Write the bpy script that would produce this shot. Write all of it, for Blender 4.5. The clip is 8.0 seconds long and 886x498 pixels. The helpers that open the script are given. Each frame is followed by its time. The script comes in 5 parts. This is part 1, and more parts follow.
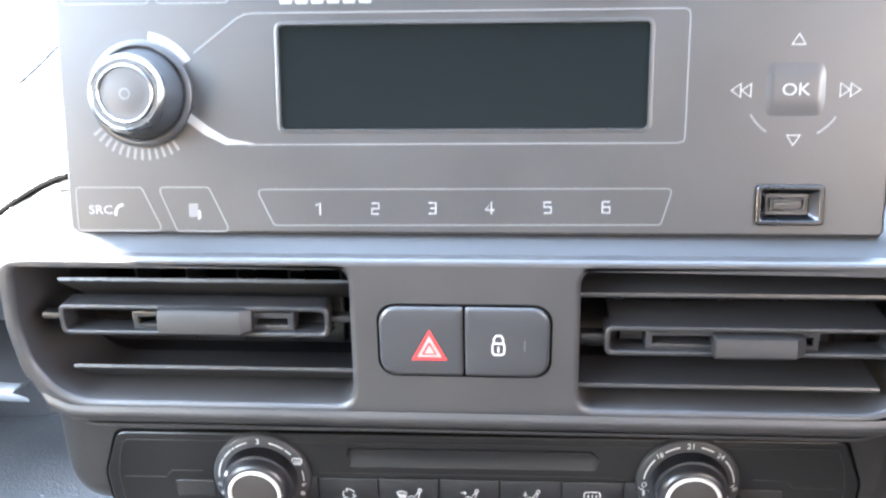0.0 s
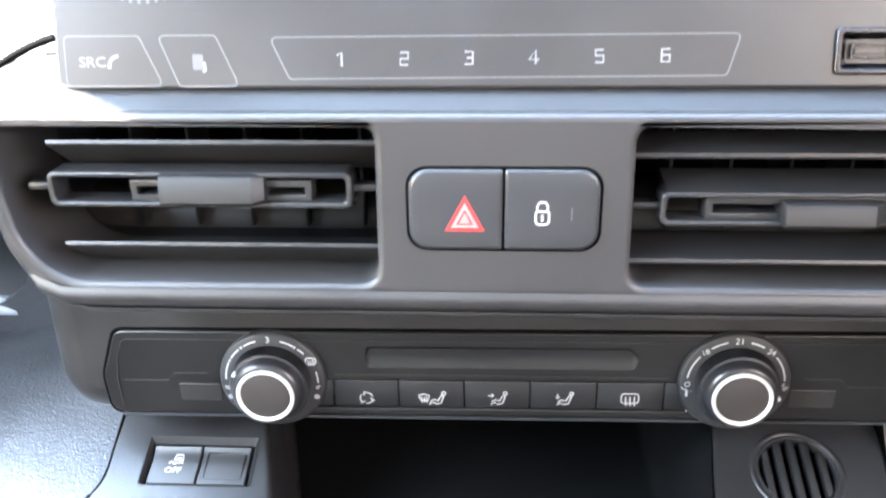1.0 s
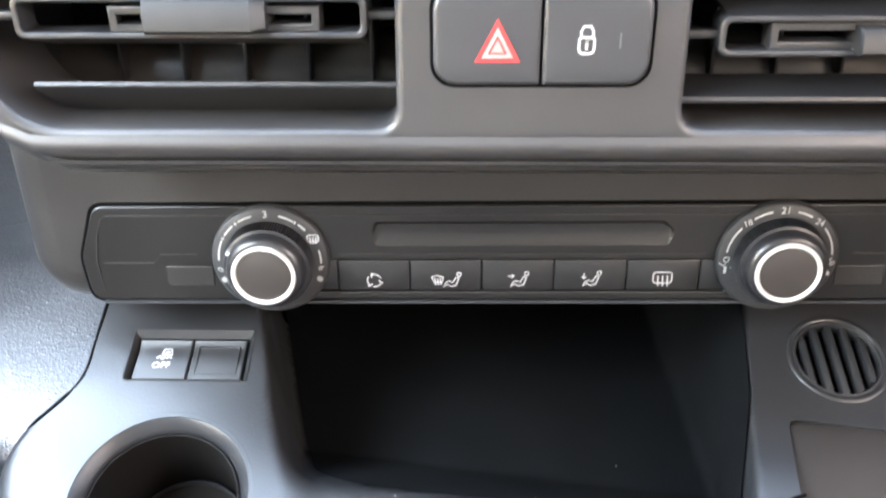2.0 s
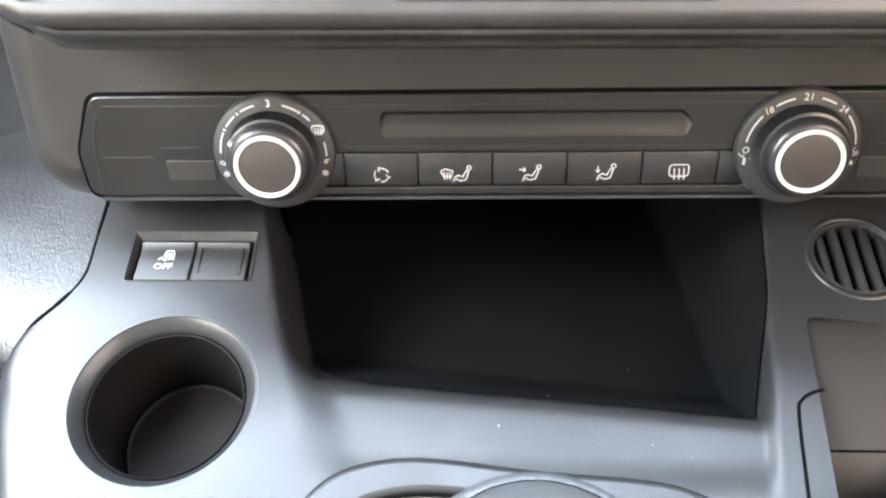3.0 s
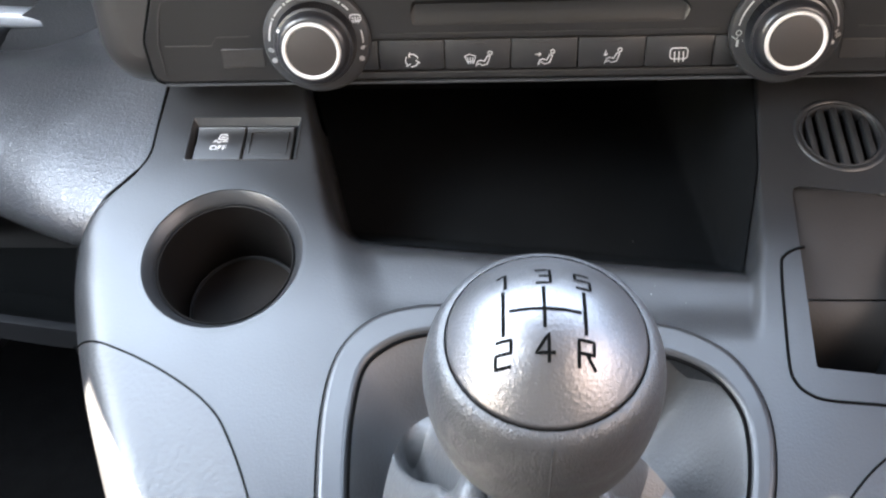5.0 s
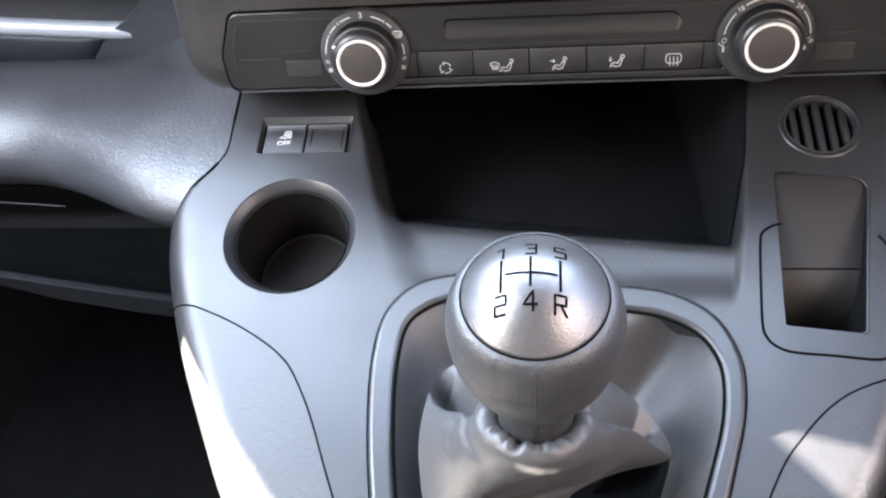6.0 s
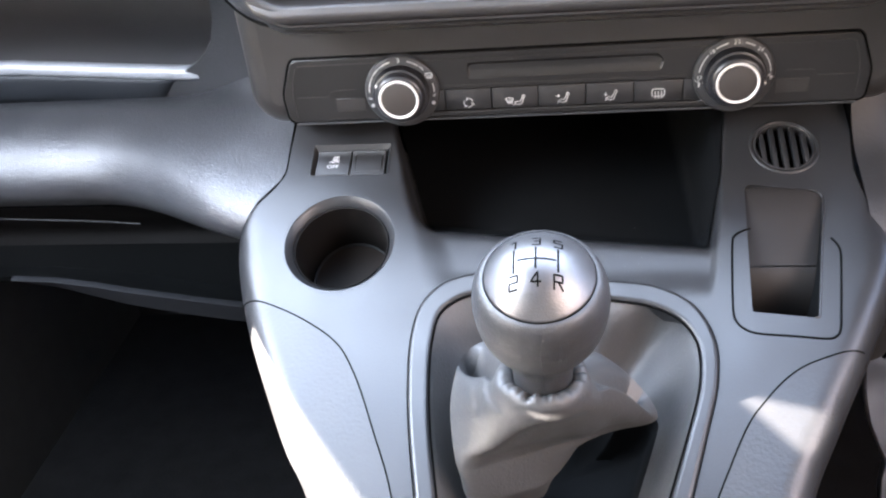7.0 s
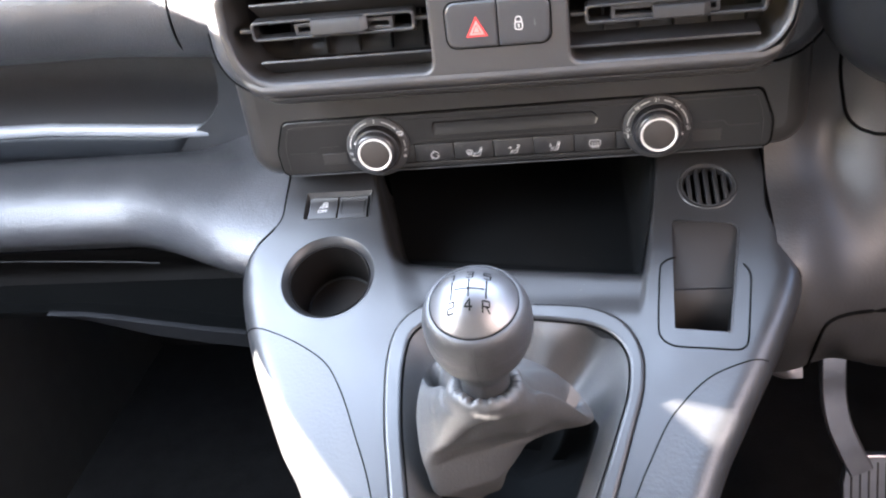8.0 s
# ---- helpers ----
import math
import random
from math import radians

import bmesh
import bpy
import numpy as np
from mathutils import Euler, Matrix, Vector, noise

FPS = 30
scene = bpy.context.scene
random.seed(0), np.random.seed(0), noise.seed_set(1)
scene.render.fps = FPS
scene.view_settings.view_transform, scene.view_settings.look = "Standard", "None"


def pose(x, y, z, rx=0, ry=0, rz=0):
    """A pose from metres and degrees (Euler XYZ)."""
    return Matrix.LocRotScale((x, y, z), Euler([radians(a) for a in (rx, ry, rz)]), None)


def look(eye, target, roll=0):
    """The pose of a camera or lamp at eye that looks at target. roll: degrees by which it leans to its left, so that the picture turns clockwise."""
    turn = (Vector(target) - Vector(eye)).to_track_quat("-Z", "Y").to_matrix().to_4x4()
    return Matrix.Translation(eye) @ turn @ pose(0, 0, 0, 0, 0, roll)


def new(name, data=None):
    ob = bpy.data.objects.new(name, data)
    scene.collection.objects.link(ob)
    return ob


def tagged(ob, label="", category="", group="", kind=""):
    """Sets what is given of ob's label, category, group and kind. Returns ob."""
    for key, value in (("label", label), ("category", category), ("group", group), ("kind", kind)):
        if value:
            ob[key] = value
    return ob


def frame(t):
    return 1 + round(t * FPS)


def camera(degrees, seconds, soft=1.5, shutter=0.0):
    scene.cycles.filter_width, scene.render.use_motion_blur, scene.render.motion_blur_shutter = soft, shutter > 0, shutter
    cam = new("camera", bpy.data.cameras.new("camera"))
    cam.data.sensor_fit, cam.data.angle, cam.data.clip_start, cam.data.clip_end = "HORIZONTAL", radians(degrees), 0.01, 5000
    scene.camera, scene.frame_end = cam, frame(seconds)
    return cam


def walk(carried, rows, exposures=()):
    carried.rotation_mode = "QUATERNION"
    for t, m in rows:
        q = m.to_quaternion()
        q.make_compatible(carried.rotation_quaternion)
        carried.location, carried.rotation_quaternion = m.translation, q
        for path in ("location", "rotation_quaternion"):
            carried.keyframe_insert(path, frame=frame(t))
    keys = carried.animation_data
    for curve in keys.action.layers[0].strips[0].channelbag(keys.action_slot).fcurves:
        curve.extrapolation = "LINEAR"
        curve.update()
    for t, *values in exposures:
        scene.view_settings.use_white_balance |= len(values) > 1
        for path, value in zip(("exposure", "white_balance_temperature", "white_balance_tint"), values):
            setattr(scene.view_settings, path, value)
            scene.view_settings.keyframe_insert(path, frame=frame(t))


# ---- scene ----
cam = camera(54.2, 8.0, soft=2.1, shutter=0.4)
PATH = [
    (0, (0.013, -0.014, 0.92), (-0.126, 1.852, 0.213), -1.1),
    (0.5, (0.007, -0.006, 0.902), (-0.12, 1.844, 0.153), -0.9),
    (1, (-0.003, 0.003, 0.88), (-0.119, 1.837, 0.089), -0.9),
    (1.5, (-0.008, 0.013, 0.861), (-0.104, 1.827, 0.024), -1.0),
    (2, (-0.019, 0.019, 0.839), (-0.078, 1.809, -0.053), -0.5),
    (2.2, (-0.0215, 0.0195, 0.8325), (-0.0714, 1.8001, -0.0768), -0.3),
    (3.3, (-0.0235, 0.0155, 0.8120), (-0.0829, 1.7397, -0.1997), -0.75),
    (3.5, (-0.025, 0.014, 0.81), (-0.079, 1.729, -0.218), -0.8),
    (4, (-0.023, 0.003, 0.802), (-0.086, 1.708, -0.243), -1.0),
    (4.5, (-0.021, -0.01, 0.806), (-0.104, 1.673, -0.27), -1.4),
    (5, (-0.022, -0.032, 0.812), (-0.131, 1.641, -0.279), -1.8),
    (5.2, (-0.0195, -0.0420, 0.8155), (-0.1550, 1.6197, -0.2893), -2.2),
    (6.3, (-0.0065, -0.1045, 0.8565), (-0.2466, 1.5260, -0.2766), -4.9),
    (6.5, (-0.008, -0.119, 0.859), (-0.242, 1.527, -0.254), -5.0),
    (7, (-0.001, -0.158, 0.884), (-0.277, 1.503, -0.195), -5.8),
    (7.5, (0.019, -0.192, 0.91), (-0.28, 1.492, -0.128), -6.9),
    (8, (0.042, -0.222, 0.928), (-0.279, 1.467, -0.094), -7.8),
]
EXPOSURES = [(0, 6.04, 5950, 10), (1.0, 6.1, 6000, 10), (1.5, 6.06, 6050, 10), (2.0, 6.12, 6400, 10), (3.5, 6.15, 7000, 11), (5.0, 5.43, 6600, 12), (6.5, 5.55, 6500, 16), (8.0, 5.68, 6400, 16)]
walk(cam, [(t, look(eye, target, roll)) for t, eye, target, roll in PATH], EXPOSURES)

# ---------------------------------------------------------------- light
SUN_TO = Vector((-1.0, -0.7, 0.512)).normalized()      # towards the sun
world = bpy.data.worlds.new("sky")
scene.world = world
world.use_nodes = True
wn = world.node_tree.nodes
sky = wn.new("ShaderNodeTexSky")
sky.sky_type = 'NISHITA'
sky.sun_disc = False
sky.sun_elevation = math.asin(SUN_TO.z)
sky.sun_rotation = math.atan2(SUN_TO.x, SUN_TO.y)
world.node_tree.links.new(sky.outputs[0], wn["Background"].inputs[0])
wn["Background"].inputs[1].default_value = 0.08


def lamp(name, kind, m, power, color, **more):
    data = bpy.data.lights.new(name, kind)
    data.energy, data.color = power, color
    for key, value in more.items():
        if key == "angle":
            data.angle = value
        if key == "size":
            data.shape, data.size, data.size_y = "RECTANGLE", value[0], value[1]
    ob = new(name, data)
    ob.matrix_world = m
    return ob


lamp("sun", "SUN", look(SUN_TO * 5, (0, 0, 0)), 5.0, (1.0, 0.93, 0.82), angle=radians(0.22))
# daylight in the openings: windscreen, passenger window
SCREEN_IN = Vector((0, -0.39, -0.92))
for x, width, power in ((-0.53, 0.42, 0.68), (-0.16, 0.31, 0.52), (0.31, 0.62, 0.62)):
    eye = Vector((x, 0.515, 1.137))
    lamp("windscreen_sky", "AREA", look(eye, eye + SCREEN_IN), power, (0.72, 0.86, 1.0), size=(width, 0.78))
lamp("passenger_window_sky", "AREA", look((-0.735, 0.06, 1.10), (-0.34, 0.34, 0.64)), 1.04, (0.76, 0.88, 1.0), size=(0.85, 0.30))
# warm lamp added at the driver window for bounce off seat and door
lamp("driver_side_bounce", "AREA", look((0.72, -0.30, 1.02), (0, 0.15, 0.6)), 0.45, (1.0, 0.77, 0.60), size=(0.7, 0.36))


# ---------------------------------------------------------------- materials
def plastic(name, color, rough=0.45, grain=0.0006, bump=0.25, vary=0.12, spec=0.5, metal=0.0, fleck=0.0):
    mat = bpy.data.materials.new(name)
    mat.use_nodes = True
    t = mat.node_tree
    n, l = t.nodes, t.links
    b = n["Principled BSDF"]
    geo = n.new("ShaderNodeTexCoord")
    big = n.new("ShaderNodeTexNoise")
    big.inputs["Scale"].default_value, big.inputs["Detail"].default_value = 28.0, 5.0
    fine = n.new("ShaderNodeTexNoise")
    fine.inputs["Scale"].default_value, fine.inputs["Detail"].default_value = 0.55 / grain, 3.0
    l.new(geo.outputs["Object"], big.inputs["Vector"])
    l.new(geo.outputs["Object"], fine.inputs["Vector"])
    ramp = n.new("ShaderNodeMapRange")
    ramp.inputs["From Min"].default_value, ramp.inputs["From Max"].default_value = 0.3, 0.7
    ramp.inputs["To Min"].default_value, ramp.inputs["To Max"].default_value = 1 - vary, 1 + vary
    l.new(big.outputs["Fac"], ramp.inputs["Value"])
    mix = n.new("ShaderNodeMix")
    mix.data_type, mix.blend_type = "RGBA", "MULTIPLY"
    mix.inputs["Factor"].default_value = 1.0
    mix.inputs["A"].default_value = (*color, 1)
    l.new(ramp.outputs[0], mix.inputs["B"])
    l.new(mix.outputs["Result"], b.inputs["Base Color"])
    r2 = n.new("ShaderNodeMapRange")
    r2.inputs["From Min"].default_value, r2.inputs["From Max"].default_value = 0.3, 0.7
    r2.inputs["To Min"].default_value, r2.inputs["To Max"].default_value = max(rough - 0.06, 0.02), min(rough + 0.06, 1)
    l.new(big.outputs["Fac"], r2.inputs["Value"])
    l.new(r2.outputs[0], b.inputs["Roughness"])
    b.inputs["Specular IOR Level"].default_value = spec
    b.inputs["Metallic"].default_value = metal
    if bump:
        bp = n.new("ShaderNodeBump")
        bp.inputs["Strength"].default_value, bp.inputs["Distance"].default_value = bump, grain * 0.35
        l.new(fine.outputs["Fac"], bp.inputs["Height"])
        l.new(bp.outputs[0], b.inputs["Normal"])
    return mat


def leather(name, color, rough=0.5, grain=0.35, cells=620.0):
    mat = plastic(name, color, rough, 0.0011, 0.5, 0.1)
    t = mat.node_tree
    vor = t.nodes.new("ShaderNodeTexVoronoi")
    vor.feature = "DISTANCE_TO_EDGE"
    vor.inputs["Scale"].default_value = cells
    t.links.new(next(x for x in t.nodes if x.type == "TEX_COORD").outputs["Object"], vor.inputs["Vector"])
    bp = t.nodes.new("ShaderNodeBump")
    bp.inputs["Strength"].default_value, bp.inputs["Distance"].default_value = grain, 0.0009
    t.links.new(vor.outputs["Distance"], bp.inputs["Height"])
    old = next(x for x in t.nodes if x.type == "BUMP" and x is not bp)
    t.links.new(old.outputs[0], bp.inputs["Normal"])
    t.links.new(bp.outputs[0], t.nodes["Principled BSDF"].inputs["Normal"])
    return mat


M_CONSOLE = plastic("console_plastic", (0.0125, 0.0127, 0.0134), 0.38, 0.0005, 0.35, 0.07, spec=0.46)
M_DASH = leather("dash_grain_plastic", (0.0260, 0.0267, 0.0291), 0.36, 0.34, 760.0)
M_TRIM = leather("grained_trim_plastic", (0.0140, 0.0136, 0.0138), 0.54, 0.10)
M_BAND = plastic("vent_band_plastic", (0.022, 0.021, 0.021), 0.48, 0.0004, 0.2, 0.08)
M_LEDGE = plastic("ledge_plastic", (0.0145, 0.0150, 0.0162), 0.58, 0.0005, 0.25, 0.08, spec=0.28)
M_AC = plastic("climate_plastic", (0.0150, 0.0135, 0.0125), 0.42, 0.0006, 0.45, 0.08, spec=0.42)
M_ACFACE = plastic("climate_face_plastic", (0.0066, 0.0060, 0.0056), 0.38, 0.0005, 0.25, 0.08, spec=0.42)
M_RADIO = plastic("radio_face_plastic", (0.0190, 0.0184, 0.0184), 0.42, 0.0004, 0.15, 0.06)
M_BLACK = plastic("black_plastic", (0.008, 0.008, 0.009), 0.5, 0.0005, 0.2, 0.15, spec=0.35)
M_VENT = plastic("slat_plastic", (0.012, 0.012, 0.0128), 0.42, 0.0005, 0.15, 0.12)
M_GAP = plastic("shut_gap_black", (0.0018, 0.0018, 0.0018), 0.9, 0.0005, 0.0, 0.1, spec=0.03)
M_BUTTON = plastic("button_plastic", (0.02, 0.0205, 0.022), 0.42, 0.0003, 0.15, 0.05)
M_KEY = plastic("key_plastic", (0.0095, 0.0092, 0.0092), 0.40, 0.0003, 0.15, 0.06)
M_SCREEN = plastic("screen_glass", (0.003, 0.0045, 0.005), 0.12, 0.002, 0.0, 0.05, spec=0.13)
M_PRINT = plastic("white_print", (0.15, 0.15, 0.15), 0.5, 0.0005, 0.0, 0.04)
M_MARK = plastic("white_mark", (0.38, 0.375, 0.37), 0.5, 0.0005, 0.0, 0.04)
M_BEIGE = plastic("pale_triangle_print", (0.26, 0.20, 0.185), 0.5, 0.0005, 0.0, 0.04)
# near black that stands for deep shade in recesses
M_SHADE = plastic("deep_shade_black", (0.0030, 0.0034, 0.0037), 0.8, 0.0008, 0.4, 0.2, spec=0.05)
M_RING = plastic("polished_ring", (0.25, 0.247, 0.244), 0.28, 0.0004, 0.05, 0.04, metal=1.0)
M_PRINTGREY = plastic("grey_print", (0.075, 0.075, 0.078), 0.5, 0.0005, 0.0, 0.04)
M_CHROME = plastic("satin_chrome", (0.62, 0.60, 0.57), 0.36, 0.0004, 0.05, 0.04, metal=0.35)
M_SHINY = plastic("dark_chrome", (0.05, 0.05, 0.053), 0.30, 0.0004, 0.03, 0.05, metal=1.0)
M_RED = plastic("red_print", (0.42, 0.02, 0.02), 0.5, 0.0005, 0.0, 0.04)
M_KNOB = leather("knob_leather", (0.022, 0.022, 0.023), 0.46, 0.30, 1150.0)
M_KNOBCAP = plastic("knob_cap_satin", (0.115, 0.113, 0.116), 0.40, 0.00045, 0.8, 0.08, metal=0.85)
M_BOOT = leather("boot_leather", (0.034, 0.0338, 0.0340), 0.52, 0.15)
M_CARPET = plastic("carpet", (0.009, 0.009, 0.0095), 0.95, 0.002, 1.0, 0.3, spec=0.1)
M_CUP = plastic("cup_wall_dark", (0.0046, 0.0040, 0.0037), 0.62, 0.0008, 0.3, 0.15, spec=0.12)
M_CUPFLOOR = plastic("cup_mat_rubber", (0.0115, 0.0090, 0.0074), 0.6, 0.0008, 0.3, 0.2, spec=0.08)
M_TAB = plastic("vent_tab_plastic", (0.0080, 0.0076, 0.0074), 0.52, 0.0004, 0.15, 0.06, spec=0.36)
M_DIALFACE = plastic("dial_cap_plastic", (0.0235, 0.0200, 0.0178), 0.45, 0.0005, 0.2, 0.06, spec=0.4)
M_SCALE = plastic("dial_scale_plastic", (0.0200, 0.0200, 0.0206), 0.5, 0.0004, 0.2, 0.06, spec=0.35)
M_COLUMN = plastic("column_plastic", (0.0042, 0.0042, 0.0044), 0.38, 0.0005, 0.2, 0.1, spec=0.3)
M_LINER = plastic("headliner", (0.30, 0.27, 0.24), 0.9, 0.002, 0.3, 0.05)
M_REAR = plastic("bounce_tan_fabric", (0.52, 0.43, 0.36), 0.9, 0.002, 0.3, 0.1)
M_WALL = plastic("cabin_trim", (0.013, 0.0125, 0.012), 0.8, 0.002, 0.3, 0.1)
M_METAL = plastic("pedal_steel", (0.3, 0.3, 0.33), 0.35, 0.001, 0.2, 0.12, metal=0.9)
M_RUBBER = plastic("pedal_rubber", (0.03, 0.03, 0.032), 0.6, 0.001, 0.2, 0.1)
M_STRIP = plastic("satin_trim_strip", (0.20, 0.21, 0.23), 0.34, 0.0005, 0.05, 0.05)
M_SHELF = plastic("shelf_plastic", (0.070, 0.067, 0.069), 0.6, 0.0006, 0.3, 0.1, spec=0.3)
M_LIP = plastic("shelf_lip_plastic", (0.012, 0.014, 0.017), 0.5, 0.0006, 0.3, 0.1, spec=0.25)
M_PLATE = plastic("slot_plate_plastic", (0.0095, 0.0083, 0.0075), 0.55, 0.0006, 0.3, 0.08, spec=0.25)
M_GRILLE = plastic("grille_plastic", (0.010, 0.010, 0.0108), 0.5, 0.0006, 0.2, 0.08, spec=0.3)
M_DIAL = plastic("dial_satin_plastic", (0.013, 0.013, 0.0145), 0.34, 0.0004, 0.1, 0.06)
M_SIDE = leather("grained_console_plastic", (0.0125, 0.0127, 0.0134), 0.42, 0.055, 900.0)
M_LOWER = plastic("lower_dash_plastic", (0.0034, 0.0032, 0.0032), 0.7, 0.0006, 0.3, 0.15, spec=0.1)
M_STRIPGREY = plastic("lower_edge_plastic", (0.0060, 0.0064, 0.0074), 0.7, 0.0006, 0.3, 0.1, spec=0.12)


# ---------------------------------------------------------------- builders
def axes(o, x, u, n):
    """A frame with columns x, u (up the face) and n (out of the face)."""
    m = Matrix.Identity(4)
    for i, c in enumerate((Vector(x), Vector(u), Vector(n), Vector(o))):
        for r in range(3):
            m[r][i] = c[r]
    return m


def thing(name, label, category, group="", at=(0, 0, 0)):
    ob = new(name)
    ob.empty_display_size = 0.01
    ob.location = at
    return tagged(ob, label, category, group)


def hang(name, mesh, mat, parent, label="", smooth=35.0):
    """A mesh in world places becomes one object under parent."""
    if mat:
        mesh.materials.clear()
        mesh.materials.append(mat)
    for p in mesh.polygons:
        p.use_smooth = smooth > 0
    if smooth > 0:
        mesh.set_sharp_from_angle(angle=radians(smooth))
    ob = new(name, mesh)
    if parent:
        o = Vector((0, 0, 0))
        q = parent
        while q:
            o += q.location
            q = q.parent
        mesh.transform(Matrix.Translation(-o))
        ob.parent = parent
    if label:
        tagged(ob, label)
    return ob


def part(name, bm, mat, parent, label="", smooth=35.0):
    bmesh.ops.recalc_face_normals(bm, faces=bm.faces)
    mesh = bpy.data.meshes.new(name)
    bm.to_mesh(mesh)
    bm.free()
    return hang(name, mesh, mat, parent, label, smooth)


def rr(x0, x1, y0, y1, r, n=6):
    """A rounded rectangle; r: one radius or four (bl, br, tr, tl)."""
    rs = (r,) * 4 if isinstance(r, (int, float)) else r
    out = []
    for (cx, cy, a0), q in zip(((x0, y0, 180), (x1, y0, 270), (x1, y1, 0), (x0, y1, 90)), rs):
        px, py = cx + (q if cx == x0 else -q), cy + (q if cy == y0 else -q)
        for k in range(n + 1):
            a = radians(a0 + 90 * k / n)
            out.append((px + q * math.cos(a), py + q * math.sin(a)))
    return out


def disc(cx, cy, r, n=40):
    return [(cx + r * math.cos(2 * math.pi * k / n), cy + r * math.sin(2 * math.pi * k / n)) for k in range(n)]


def rounded(pts, r, n=5):
    """A polygon with its corners rounded by r (one, or one a corner)."""
    out, c = [], len(pts)
    for i, p in enumerate(pts):
        q = r[i] if isinstance(r, (list, tuple)) else r
        p, a, b = Vector(p), Vector(pts[i - 1]), Vector(pts[(i + 1) % c])
        da, db = (a - p).normalized(), (b - p).normalized()
        half = math.acos(max(-1, min(1, da.dot(db)))) / 2
        d = min(q / max(math.tan(half), 1e-6), (a - p).length * 0.49, (b - p).length * 0.49)
        for k in range(n + 1):
            t = k / n
            out.append(tuple((1 - t) ** 2 * (p + da * d) + 2 * t * (1 - t) * p + t * t * (p + db * d)))
    return out


def curve_mesh(cu):
    ob = bpy.data.objects.new("tmp", cu)
    scene.collection.objects.link(ob)
    dg = bpy.context.evaluated_depsgraph_get()
    mesh = bpy.data.meshes.new_from_object(ob.evaluated_get(dg))
    bpy.data.objects.remove(ob)
    bpy.data.curves.remove(cu)
    return mesh


def plate(name, outlines, d0, d1, m, mat, parent, bevel=0.0, label="", res=2, smooth=40.0):
    """A flat plate with holes (the outlines after the first), from depth d0 to d1 along the frame's n, with round edges."""
    cu = bpy.data.curves.new(name, "CURVE")
    cu.dimensions, cu.fill_mode = "2D", "BOTH"
    cu.extrude = max((d1 - d0) / 2 - bevel, 1e-5)
    cu.bevel_depth, cu.bevel_resolution, cu.offset = bevel, res, -bevel
    for pts in outlines:
        s = cu.splines.new("POLY")
        s.points.add(len(pts) - 1)
        for q, p in zip(s.points, pts):
            q.co = (p[0], p[1], 0, 1)
        s.use_cyclic_u = True
    mesh = curve_mesh(cu)
    mesh.transform(m @ Matrix.Translation((0, 0, (d0 + d1) / 2)))
    return hang(name, mesh, mat, parent, label, smooth)


def tube(name, lines, radius, mat, parent, label="", closed=False, res=2, flat=None):
    """Round strips along world-space lines."""
    cu = bpy.data.curves.new(name, "CURVE")
    cu.dimensions = "3D"
    cu.bevel_depth, cu.bevel_resolution, cu.use_fill_caps = radius, res, True
    for pts in lines:
        s = cu.splines.new("POLY")
        s.points.add(len(pts) - 1)
        for q, p in zip(s.points, pts):
            q.co = (*p, 1)
        s.use_cyclic_u = closed
    return hang(name, curve_mesh(cu), mat, parent, label, 60)


def smooth_line(pts, n=8):
    """A Catmull-Rom line through points of any dimension."""
    p = [Vector(q) for q in pts]
    p = [2 * p[0] - p[1]] + p + [2 * p[-1] - p[-2]]
    out = []
    for i in range(1, len(p) - 2):
        for k in range(n):
            t = k / n
            a, b, c, d = p[i - 1:i + 3]
            out.append(0.5 * (2 * b + (c - a) * t + (2 * a - 5 * b + 4 * c - d) * t * t + (3 * b - a - 3 * c + d) * t ** 3))
    out.append(p[-2])
    return out


def stroke_bm(bm, lines, w, m, d, lift=0.00012, closed=False):
    """Thin printed strokes of width w on a face, at depth d, lifted a little off it."""
    for pts in lines:
        pts = [Vector(p) for p in pts]
        c = len(pts)
        rows = []
        for i, p in enumerate(pts):
            a = pts[i - 1] if (i or closed) else p
            b = pts[(i + 1) % c] if (i < c - 1 or closed) else p
            t = (b - a)
            t = t.normalized() if t.length > 0 else Vector((1, 0))
            nn = Vector((-t.y, t.x)) * (w / 2)
            ends = [p + nn, p - nn]
            rows.append([[bm.verts.new(m @ Vector((e.x, e.y, d + h))) for e in ends] for h in (0, lift)])
        for i in range(c if closed else c - 1):
            (a0, a1), (b0, b1) = rows[i], rows[(i + 1) % c]
            for q in ((a1[0], a1[1], b1[1], b1[0]), (a0[0], a1[0], b1[0], b0[0]), (a1[1], a0[1], b0[1], b1[1])):
                bm.faces.new(q)
    return bm


def strokes(name, lines, w, m, d, mat, parent, label="", closed=False, lift=0.00012):
    return part(name, stroke_bm(bmesh.new(), lines, w, m, d, lift, closed), mat, parent, label, 0)


def fills_bm(bm, polys, m, d, lift=0.00012):
    for pts in polys:
        lo = [bm.verts.new(m @ Vector((p[0], p[1], d))) for p in pts]
        hi = [bm.verts.new(m @ Vector((p[0], p[1], d + lift))) for p in pts]
        bm.faces.new(hi)
        for i in range(len(pts)):
            bm.faces.new((lo[i - 1], lo[i], hi[i], hi[i - 1]))
    return bm


def writing(name, text, size, x, u, m, d, mat, parent, label="", depth=0.00012, sx=1.0, turn=0.0):
    cu = bpy.data.curves.new(name, "FONT")
    cu.body, cu.size, cu.align_x, cu.align_y, cu.extrude = text, size, "CENTER", "CENTER", depth / 2
    cu.resolution_u = 3
    mesh = curve_mesh(cu)
    mesh.transform(m @ Matrix.Translation((x, u, d + depth / 2)) @ Matrix.Rotation(turn, 4, "Z") @ Matrix.Diagonal((sx, 1, 1, 1)))
    return hang(name, mesh, mat, parent, label, 0)


